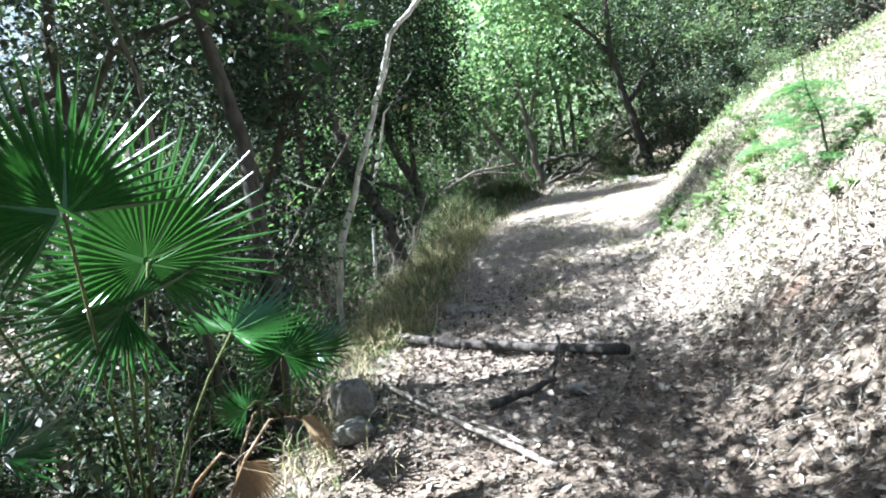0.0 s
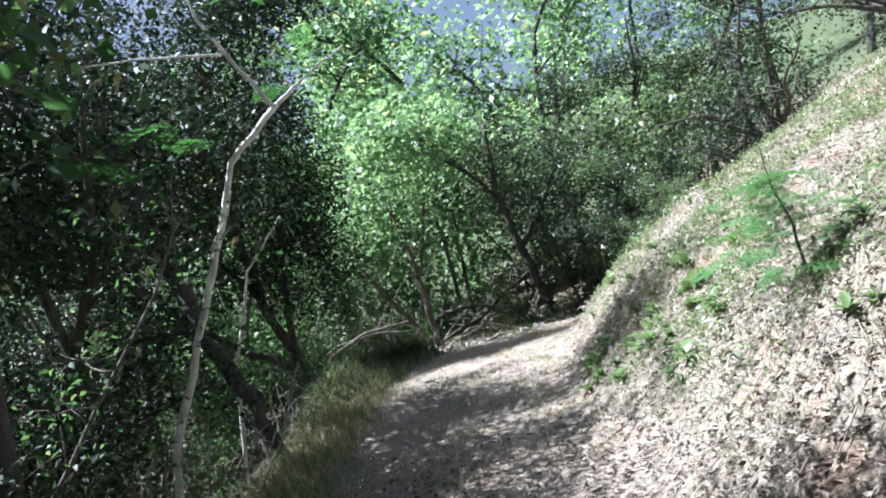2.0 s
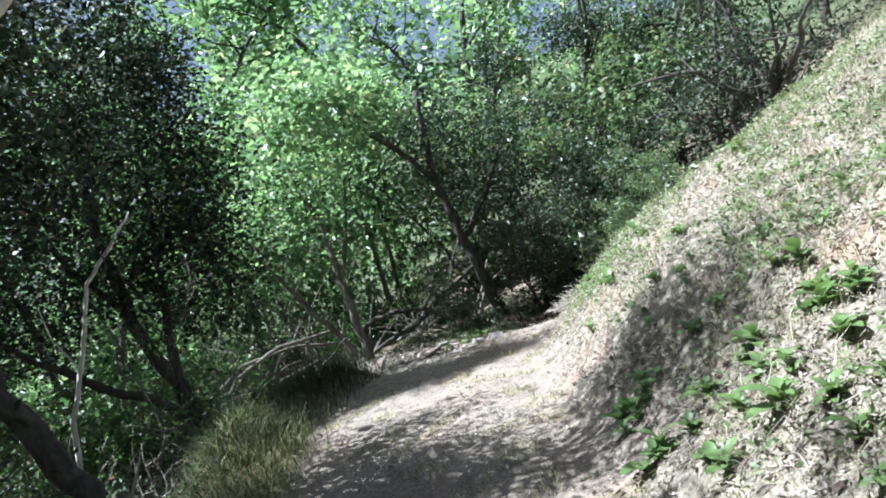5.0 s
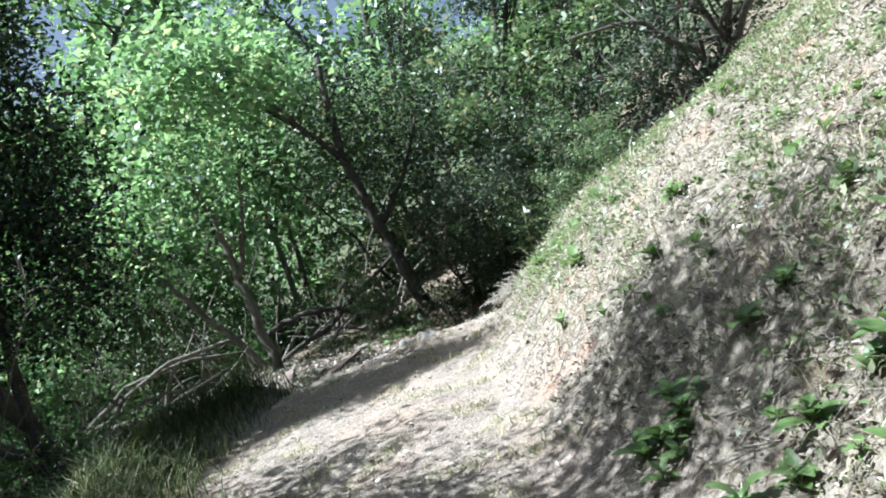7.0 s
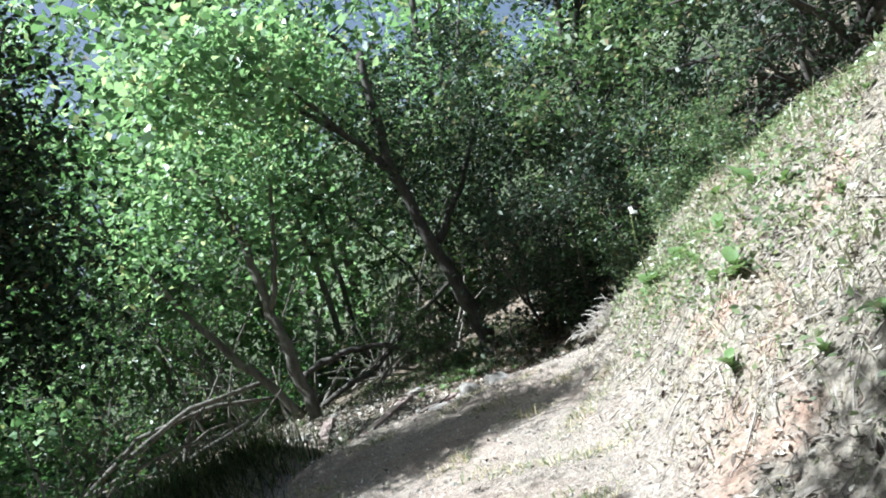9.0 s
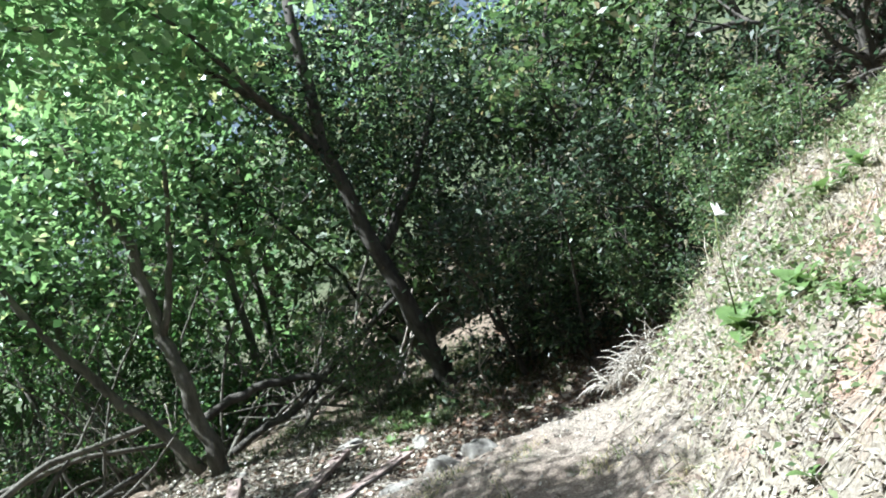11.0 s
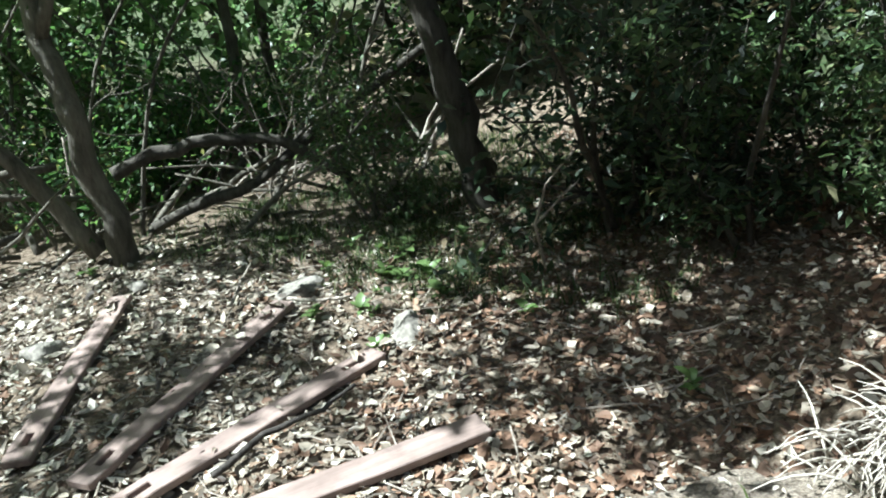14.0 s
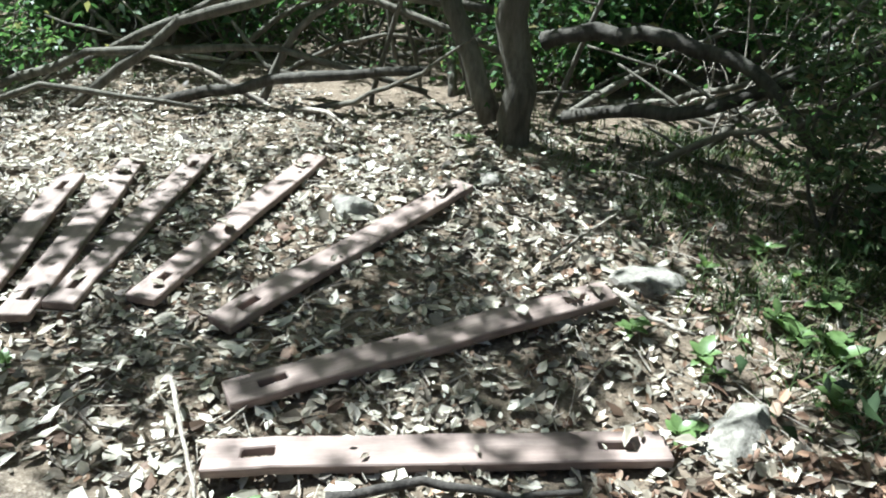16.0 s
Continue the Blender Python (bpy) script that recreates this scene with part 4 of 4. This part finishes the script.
limb_thing([(2.1, 18.0, -0.5), (2.9, 17.8, -0.25), (3.6, 17.8, 0.15), (4.3, 17.7, 0.5)], 0.04, 0.03, BARK_DARK)
limb_thing([(-0.6, 17.4, -0.75), (0.3, 17.6, -0.45), (1.3, 17.8, -0.30)], 0.04, 0.03, BARK_DARK)
limb_thing([(-1.8, 16.9, -0.8), (-0.8, 17.2, -0.35), (0.3, 17.7, -0.28), (1.2, 18.0, -0.5)], 0.03, 0.02)
limb_thing([(-1.7, 16.3, -0.8), (-0.9, 16.9, -0.5), (0.0, 17.3, -0.62)], 0.025, 0.015)
for k in range(64):
    x, y = br.uniform(-2.8, 4.4), br.uniform(17.6, 19.6)
    z = float(land(x, y))
    a = br.uniform(-0.6, 3.6)
    ln = br.uniform(0.9, 2.5)
    d = Vector((math.cos(a), math.sin(a) * 0.6, br.uniform(-0.05, 0.8)))
    pts = wander(br, (x, y, z - 0.05), d, ln, 3, 0.2)
    limb_thing([tuple(p) for p in pts], br.uniform(0.012, 0.034), 0.008, BARK_GREY if k % 3 else DEADWOOD, "thin dry branch leaning in the thicket")
for k in range(22):
    y = br.uniform(5.5, 13.5)
    x = min(float(left_edge(y)) - br.uniform(0.9, 2.4), -0.6)
    z = float(land(x, y))
    a = br.uniform(0, 6.28)
    pts = wander(br, (x, y, z - 0.05), (math.cos(a), math.sin(a), br.uniform(0.1, 1.2)), br.uniform(0.8, 1.9), 3, 0.25)
    limb_thing([tuple(p) for p in pts], br.uniform(0.010, 0.022), 0.006, DEADWOOD if k % 2 else BARK_GREY, "thin dry branch leaning among the trees")
limb_thing([(4.05, 15.6, -0.4), (4.0, 15.55, -0.15), (4.05, 15.5, 0.05), (4.16, 15.42, 0.2)], 0.008, 0.004, DEADWOOD, "bare pale twig under the dark shrub", "twig")
limb_thing([(4.0, 15.55, -0.15), (4.18, 15.6, -0.05), (4.34, 15.7, -0.02)], 0.006, 0.004, DEADWOOD, "bare pale twig under the dark shrub", "twig")


# ---- fan palms ----
def fan_blade(r, radius, segments, span, mat):
    """A pleated fan: narrow folded segments joined near the hub, free and drooping towards the tips; it lies in the xz plane, facing -y."""
    verts, faces = [], []
    for k in range(segments):
        a = math.radians(-span / 2 + span * k / (segments - 1)) 
        half = math.radians(span / (segments - 1)) * 0.5
        ln = radius * (0.82 + 0.18 * math.cos(a)) * r.uniform(0.92, 1.06)
        droop = r.uniform(0.02, 0.10)
        base = len(verts)
        for u, w in ((0.04, 1.0), (0.45, 1.0), (0.75, 0.50), (1.0, 0.06)):
            rad = ln * u
            wid = rad * math.tan(half) if u <= 0.45 else ln * 0.45 * math.tan(half) * w
            out = Vector((math.sin(a), 0, math.cos(a)))
            side = Vector((math.cos(a), 0, -math.sin(a)))
            sag = Vector((0, -0.10 * u * u * radius, -droop * max(0, u - 0.4) * radius))
            mid = out * rad + sag
            verts.append(mid - side * wid + Vector((0, 0.6 * wid, 0)))
            verts.append(mid - Vector((0, 0.6 * wid, 0)))
            verts.append(mid + side * wid + Vector((0, 0.6 * wid, 0)))
        for j in range(3):
            b = base + j * 3
            faces += [(b, b + 1, b + 4, b + 3), (b + 1, b + 2, b + 5, b + 4)]
    bm = bmesh.new()
    made = [bm.verts.new(v) for v in verts]
    for f in faces:
        bm.faces.new([made[i] for i in f])
    near = [v for v in bm.verts if v.co.length < radius * 0.47]
    bmesh.ops.remove_doubles(bm, verts=near, dist=radius * 0.022)
    me = bpy.data.meshes.new("frond")
    bm.to_mesh(me)
    bm.free()
    me.materials.append(mat)
    return me


def fan_palm(x, y, fronds, label, mat=None, sink=0.0):
    """fronds: hub place, heading, tilt back, spin, radius, number of segments, span."""
    thing = new("fan_palm")
    foot = Vector((x, y, float(land(x, y)) - sink))
    thing.location = foot
    r = np.random.default_rng(int(abs(x * 100)) + 3)
    verts, faces = [], []
    tube(verts, faces, [Vector((0, 0, -0.1)), Vector((0.01, 0, 0.08)), Vector((0, 0.01, 0.2))], [0.05, 0.06, 0.03], 8)
    part("stump", raw_mesh("stump", verts, faces, LOG_WOOD, True), None, thing)
    for hub, head, tilt, spin, radius, seg, span in fronds:
        blade = part("frond", fan_blade(r, radius, seg, span, mat or PALM_GREEN), None, thing)
        h = Vector(hub) - foot
        blade.matrix_basis = pose(*h, 0, 0, head) @ pose(0, 0, 0, tilt, 0, 0) @ pose(0, 0, 0, 0, spin, 0)
        verts, faces = [], []
        inv = blade.matrix_basis.inverted()
        pts = [inv @ (Vector((0, 0, 0.1)).lerp(h, u) + Vector((0, 0, 0.12 * math.sin(u * 3.14)))) for u in (0, 0.25, 0.5, 0.75, 1.0)]
        tube(verts, faces, pts, [0.012, 0.01, 0.009, 0.008, 0.007], 6)
        part("petiole", raw_mesh("petiole", verts, faces, PETIOLE, True), None, blade)
    return tagged(thing, label, "palm", "fan palms")


fan_palm(-1.75, 3.35, [((-1.40, 2.75, 1.46), 30, -10, -20, 0.62, 34, 230), ((-1.36, 3.25, 1.17), 25, -6, 10, 0.66, 46, 300),
                       ((-1.46, 3.15, 1.02), 25, -40, -60, 0.58, 38, 270), ((-2.2, 3.3, 1.25), 40, -30, -40, 0.55, 32, 240), ((-1.2, 3.6, 0.72), 10, -70, 40, 0.45, 28, 220)],
         "fan palm with large glossy green pleated fronds")
fan_palm(-1.22, 4.25, [((-1.10, 4.05, 0.44), 15, -35, 25, 0.38, 30, 280), ((-1.42, 4.2, 0.12), 30, -55, -40, 0.28, 22, 220), ((-0.98, 4.3, 0.36), -20, -55, 50, 0.30, 22, 220)], "small young fan palm with green fronds")
fan_palm(-2.4, 2.7, [((-2.45, 2.6, 0.75), 40, -50, -20, 0.4, 28, 240), ((-2.0, 2.9, 0.55), 20, -60, 30, 0.4, 26, 230)], "low fan palm with yellow-green fronds in the shade")
dead = np.random.default_rng(61)
for x, y, head, rad in [(-1.55, 3.2, 20, 0.42), (-1.25, 3.45, 70, 0.40), (-1.85, 3.1, -30, 0.45), (-1.05, 3.9, 120, 0.34), (-2.1, 3.6, 10, 0.45), (-1.45, 2.9, 50, 0.36), (-1.3, 4.4, 150, 0.3)]:
    thing = new("dead_frond")
    thing.matrix_basis = pose(x, y, float(land(x, y)) + 0.28, 0, 0, head)
    part("blade", fan_blade(dead, rad, 22, 120, PALM_DRY), None, thing).matrix_basis = pose(0, 0, 0, dead.uniform(120, 160), 0, dead.uniform(-30, 30))
    verts, faces = [], []
    tube(verts, faces, [Vector((0, 0, 0)), Vector((0.05, 0.15, 0.02)), Vector((0.02, 0.32, -0.12)), Vector((0, 0.45, -0.3))], [0.006, 0.008, 0.010, 0.012], 5)
    part("petiole", raw_mesh("petiole", verts, faces, PALM_DRY, True), None, thing)
    tagged(thing, "withered brown palm frond hanging over the litter", "palm frond", "withered fronds")


# ---- rocks, log and sticks of the trail ----
def rock(name, x, y, size, seed, label, sink=0.35, lift=0.0, turn=None):
    bm = bmesh.new()
    bmesh.ops.create_icosphere(bm, subdivisions=4, radius=0.5)
    r = np.random.default_rng(seed)
    cuts = [(Vector(r.normal(0, 1, 3)).normalized(), r.uniform(0.24, 0.40)) for _ in range(14)] + [(Vector((0.05, 0.08, 1)).normalized(), 0.34)]
    for v in bm.verts:
        for nrm, dd in cuts:
            over = v.co.dot(nrm) - dd
            if over > 0:
                v.co -= nrm * over * 0.85
        v.co += v.co.normalized() * 0.07 * noise.noise(v.co * 6 + Vector((seed, 0, 0)))
        v.co = Vector((v.co.x * size[0], v.co.y * size[1], v.co.z * size[2]))
    for f in bm.faces:
        f.smooth = True
    ob = part(name, bm, STONE)
    ob.matrix_basis = pose(x, y, float(land(x, y)) + size[2] * (0.5 - sink) + lift, 0, 0, seed * 40 if turn is None else turn)
    return tagged(ob, label, "rock")


rock("pale_rock", -0.86, 4.28, (0.34, 0.28, 0.40), 3, "pale rough limestone rock beside the trail", 0.2)
rock("pale_rock", -0.80, 4.05, (0.30, 0.26, 0.22), 4, "pale rough limestone rock beside the trail", 0.3)
rock("stone", 0.45, 4.13, (0.16, 0.13, 0.11), 5, "small rounded stone on the trail")
rock("stone", 0.66, 4.75, (0.09, 0.07, 0.06), 6, "small dark stone lying on the step log", 0.1, 0.07)
rock("stone", -0.26, 6.45, (0.30, 0.16, 0.14), 7, "flat stone set across the trail")
rock("stone", -0.02, 6.40, (0.28, 0.15, 0.09), 8, "flat stone set across the trail")
rock("stone", 1.59, 16.4, (0.26, 0.2, 0.2), 9, "grey stone among the pale leaves", 0.5)
rock("stone", 2.92, 16.35, (0.34, 0.24, 0.2), 10, "rough pale stone at the end of a plank", 0.5)
rock("stone", 3.34, 15.64, (0.44, 0.26, 0.2), 11, "rough pale stone at the end of a plank", 0.55)
rock("stone", 2.0, 17.0, (0.24, 0.18, 0.14), 12, "grey stone among the pale leaves", 0.55)
rock("stone", 1.2, 17.0, (0.22, 0.16, 0.12), 19, "grey stone among the pale leaves", 0.55)
for k, (x, y, sx) in enumerate([(2.42, 14.24, 0.34), (2.67, 14.10, 0.36), (2.92, 14.00, 0.36), (3.18, 13.93, 0.40)]):
    rock("edge_stone", x, y, (sx, 0.32, 0.36), 13 + k, "flat pale stone set in the edge of the step", 0.68, turn=-28)

poles("step_log", [("log", [(-0.66, 5.80, -0.08), (-0.2, 5.32, -0.07), (0.3, 4.92, -0.065), (0.82, 4.46, -0.035)], 0.040, 0.034)], LOG_WOOD, "weathered dark log laid as a step across the trail", "log", 0.06)
poles("curved_stick", [("stick", [(-0.05, 4.07, -0.06), (0.18, 4.11, -0.05), (0.33, 4.23, -0.03), (0.40, 4.5, -0.01), (0.45, 4.8, 0.03)], 0.026, 0.008)], LOG_WOOD, "curved dry branch lying on the trail", "stick")
poles("split_stick", [("stick", [(-0.68, 4.66, -0.04), (-0.40, 4.18, -0.06), (-0.13, 3.72, -0.05), (0.05, 3.4, -0.04), (0.2, 3.16, -0.04)], 0.010, 0.018), ("splinter", [(-0.15, 3.80, -0.03), (-0.02, 3.62, -0.03), (0.08, 3.42, -0.03)], 0.006, 0.012)], DEADWOOD, "long pale split stick lying on the trail", "stick")
poles("landing_stick", [("stick", [(2.42, 14.85, -0.50), (2.62, 15.0, -0.49), (2.85, 15.05, -0.48), (3.0, 15.12, -0.46)], 0.014, 0.008)], LOG_WOOD, "thin curved stick on the leaf litter", "stick")
poles("landing_stick", [("stick", [(2.84, 16.12, -0.46), (3.0, 16.0, -0.46), (3.15, 15.98, -0.47)], 0.012, 0.006)], DEADWOOD, "short pale stick beside a plank", "stick")
poles("landing_stick", [("stick", [(2.55, 16.3, -0.5), (2.62, 16.55, -0.48), (2.7, 16.75, -0.46)], 0.010, 0.005)], DEADWOOD, "short pale stick beside a plank", "stick")
poles("landing_stick", [("stick", [(1.75, 15.05, -0.5), (1.98, 14.85, -0.48), (2.18, 14.66, -0.45)], 0.008, 0.005)], DEADWOOD, "thin pale stick at the landing's edge", "stick")


# ---- planks of the landing ----
def plank(ax, ay, bx, by, width, label, slot_ends=(True, True)):
    """A weathered board with a slot cut through near its ends."""
    a, b = Vector((ax, ay, float(land(ax, ay)))), Vector((bx, by, float(land(bx, by))))
    ln, th = (b - a).length, 0.034
    cuts = sorted([0.0, ln] + ([0.10, 0.19] if slot_ends[0] else []) + ([ln - 0.20, ln - 0.10] if slot_ends[1] else []) + [ln * 0.35, ln * 0.5, ln * 0.65])
    rows = (-width / 2, -width * 0.13, width * 0.13, width / 2)
    r = np.random.default_rng(int(ax * 1000 + by * 100))
    bm = bmesh.new()
    wear = [r.normal(0, 0.003) for _ in cuts]
    grid = [[bm.verts.new((u, v + wear[i] + r.normal(0, 0.0015), 0)) for v in rows] for i, u in enumerate(cuts)]
    for i in range(len(cuts) - 1):
        hole = (slot_ends[0] and abs(cuts[i] - 0.10) < 1e-6) or (slot_ends[1] and abs(cuts[i] - (ln - 0.20)) < 1e-6)
        for j in range(3):
            if not (hole and j == 1):
                bm.faces.new((grid[i][j], grid[i + 1][j], grid[i + 1][j + 1], grid[i][j + 1]))
    out = bmesh.ops.extrude_face_region(bm, geom=list(bm.faces))
    bmesh.ops.translate(bm, vec=(0, 0, th), verts=[g for g in out["geom"] if isinstance(g, bmesh.types.BMVert)])
    bmesh.ops.recalc_face_normals(bm, faces=list(bm.faces))
    sharp = [e for e in bm.edges if len(e.link_faces) == 2 and e.calc_face_angle(0) > 1.0]
    bmesh.ops.bevel(bm, geom=sharp, offset=0.004, segments=1, affect="EDGES")
    ob = part("plank", bm, PLANK_WOOD)
    d = (b - a).normalized()
    side = Vector((0, 0, 1)).cross(d).normalized()
    m = Matrix((d, side, d.cross(side))).transposed().to_4x4()
    ob.matrix_basis = Matrix.Translation(a + Vector((0, 0, 0.025))) @ m
    return tagged(ob, label, "plank", "planks laid as steps")


PLANK_LABEL = "weathered reddish-brown board with slots, laid on leaf litter"
for p in [(2.03, 14.86, 3.16, 15.47), (1.93, 15.08, 2.82, 16.17), (1.64, 15.40, 1.95, 16.82), (1.31, 15.38, 1.09, 16.88), (1.06, 15.24, 0.53, 16.66), (0.98, 15.12, 0.28, 16.43), (0.80, 15.05, 0.12, 16.17)]:
    plank(*p, 0.12, PLANK_LABEL)
plank(2.30, 14.58, 3.40, 14.72, 0.13, "weathered grey board with its end sunk in leaves", (False, False))


# ---- straw clump, weeds and flower of the bank ----
def straw_clump(x, y, n, length, label):
    r = np.random.default_rng(71)
    thing = new("straw_clump")
    z = float(land(x, y))
    thing.location = (x, y, z)
    for k in range(n):
        a = r.normal(3.9, 0.8)
        d = Vector((math.cos(a), math.sin(a), r.uniform(0.9, 2.6)))
        st = Vector((r.normal(0, 0.11), r.normal(0, 0.09), 0.0))
        st.z = float(land(x + st.x, y + st.y)) - z + 0.08
        pts = wander(r, st, d, length * r.uniform(0.5, 1.2), 5, 0.12, -0.28)
        verts, faces = [], []
        tube(verts, faces, pts, [0.0035, 0.004, 0.0038, 0.0032, 0.0022, 0.0012], 4)
        part("strand", raw_mesh("strand", verts, faces, STRAW, True), None, thing)
    return tagged(thing, label, "straw clump")


STRAW = bark_material("straw", (0.34, 0.30, 0.25), (0.68, 0.64, 0.57), 30)
straw_clump(4.22, 13.62, 270, 0.24, "bleached dry strands of an old stump spilling down the bank")


def weed_leaf(length, width):
    verts, faces = [], []
    for i in range(6):
        u = i / 5
        w = width * (math.sin(math.pi * min(1, u * 0.92 + 0.06)) ** 0.8) * 0.5
        z = 0.35 * length * u - 0.42 * length * u * u
        verts += [Vector((u * length, -w, z + 0.25 * w)), Vector((u * length, 0, z)), Vector((u * length, w, z + 0.25 * w))]
    for i in range(5):
        b = i * 3
        faces += [(b, b + 3, b + 4, b + 1), (b + 1, b + 4, b + 5, b + 2)]
    return raw_mesh("leaf", verts, faces, LEAF_ROSETTE, True)


WEED_LEAVES = [weed_leaf(0.13, 0.075), weed_leaf(0.10, 0.058), weed_leaf(0.16, 0.09)]


def weed(x, y, size, n, seed):
    r = np.random.default_rng(seed)
    thing = new("broadleaf_weed")
    thing.matrix_basis = pose(x, y, float(land(x, y)), 0, 0, r.uniform(0, 360)) @ Matrix.Scale(size, 4)
    verts, faces = [], []
    top = 0.05 + 0.08 * r.uniform()
    tube(verts, faces, [Vector((0, 0, -0.05)), Vector((0.01, 0, top * 0.5)), Vector((0, 0.01, top))], [0.006, 0.005, 0.003], 5)
    part("stem", raw_mesh("stem", verts, faces, PETIOLE, True), None, thing)
    for k in range(n):
        ob = part("leaf", WEED_LEAVES[int(r.integers(0, 3))], None, thing)
        u = k / n
        ob.matrix_basis = pose(0, 0, top * (0.15 + 0.85 * u), 0, -r.uniform(-5, 35) - 20 * u, 137.5 * k + r.uniform(-15, 15)) @ Matrix.Scale(r.uniform(0.55, 1.3) * (1.15 - 0.3 * u), 4)
    return tagged(thing, "leafy green broad-leaved weed growing on the dry bank", "weed", "weeds on the bank")


wr = np.random.default_rng(81)
clumps = [(1.95, 7.6, 5), (2.3, 8.6, 4), (2.55, 7.1, 5), (2.25, 6.5, 4), (2.95, 8.9, 3), (3.2, 7.6, 3), (2.15, 8.1, 5), (2.4, 7.6, 6), (2.1, 7.2, 4), (2.75, 7.9, 4), (2.55, 6.6, 5), (2.9, 6.9, 4), (2.35, 5.9, 2), (3.2, 9.2, 3), (3.6, 8.4, 3), (2.2, 4.3, 2), (2.7, 4.9, 2), (3.4, 10.8, 3), (3.9, 11.6, 4), (4.1, 12.2, 3), (3.0, 10.2, 2), (4.3, 10.2, 3), (4.8, 12.4, 3)]
for cx, cy, n in clumps:
    for k in range(n):
        weed(cx + wr.normal(0, 0.16), cy + wr.normal(0, 0.2), wr.uniform(0.42, 0.9), int(wr.integers(7, 12)), int(wr.integers(1, 9999)))

for k in range(70):
    y = wr.uniform(5.5, 13.4)
    x = float(right_toe(y)) + wr.uniform(0.25, 3.2)
    weed(x, y, wr.uniform(0.25, 0.55), int(wr.integers(5, 8)), int(wr.integers(1, 9999)))

sap = poles("feathery_sapling", [("stem", [(2.62, 5.5, float(land(2.62, 5.5)) - 0.05), (2.55, 5.4, 1.0), (2.42, 5.3, 1.25), (2.40, 5.28, 1.45)], 0.010, 0.004)], BARK_GREY, "young sapling with feathery green leaves on the bank", "sapling")
add_feathers(sap, [(2.42 + fr.normal(0, 0.13), 5.28 + fr.normal(0, 0.16), 0.98 + fr.uniform(-0.2, 0.34)) for _ in range(90)], 0.62)

flower = weed(3.93, 12.3, 1.2, 11, 555)
flower.name = "white_flower_plant"
tagged(flower, "tall green weed topped by a white flower", "flower", "single flower")
head = new("flower_head")
head.parent = flower
head.matrix_basis = pose(-0.03, 0, 0.47, 55, 0, -15)
pv, pf = [], []
tube(pv, pf, [Vector((0.03, -0.30, -0.24)), Vector((0.02, -0.11, -0.10)), Vector((0, 0, 0))], [0.004, 0.003, 0.003], 5)
part("stalk", raw_mesh("stalk", pv, pf, PETIOLE, True), None, head)
for k in range(6):
    bm = bmesh.new()
    vs = [bm.verts.new(c) for c in ((0, 0, 0), (0.026, 0.015, 0.014), (0.052, 0, 0.008), (0.026, -0.015, 0.014))]
    bm.faces.new(vs)
    part("petal", bm, PETAL, head).matrix_basis = pose(0, 0, 0, 0, -12 - 14 * (k % 3), 60 * k + 9 * (k % 2))
seed = np.random.default_rng(91)
for x, y in [(3.4 + seed.normal(0, 0.35), 16.3 + seed.normal(0, 0.55)) for _ in range(22)] + [(2.95, 17.35), (2.95, 17.2), (1.7, 17.5), (2.24, 14.75), (2.15, 14.62), (1.15, 14.95), (3.4, 16.4), (3.6, 15.9), (4.2, 14.6), (3.9, 15.5), (2.4, 17.4), (3.5, 16.9)]:
    w = weed(x, y, seed.uniform(0.3, 0.65), 8, int(seed.integers(1, 9999)))
    tagged(w, "small green seedling growing through the leaf litter", "seedling", "seedlings on the landing")


# leaves fallen on the boards
lr = np.random.default_rng(101)
top = []
for ax, ay, bx, by in [(2.03, 14.86, 3.16, 15.47), (1.93, 15.08, 2.82, 16.17), (1.64, 15.40, 1.95, 16.82), (1.31, 15.38, 1.09, 16.88), (1.06, 15.24, 0.53, 16.66), (0.98, 15.12, 0.28, 16.43)]:
    for u in np.concatenate([lr.uniform(0, 1, 5), lr.uniform(0.85, 1.05, 7)]):
        x, y = ax + (bx - ax) * u + lr.normal(0, 0.025), ay + (by - ay) * u + lr.normal(0, 0.025)
        top.append((x, y, float(land(ax, ay)) * (1 - u) + float(land(bx, by)) * u + 0.06))
litter("plank_leaves", lr, np.array(top), 0.06, LITTER_PALE, "pale fallen leaves lying on the boards")
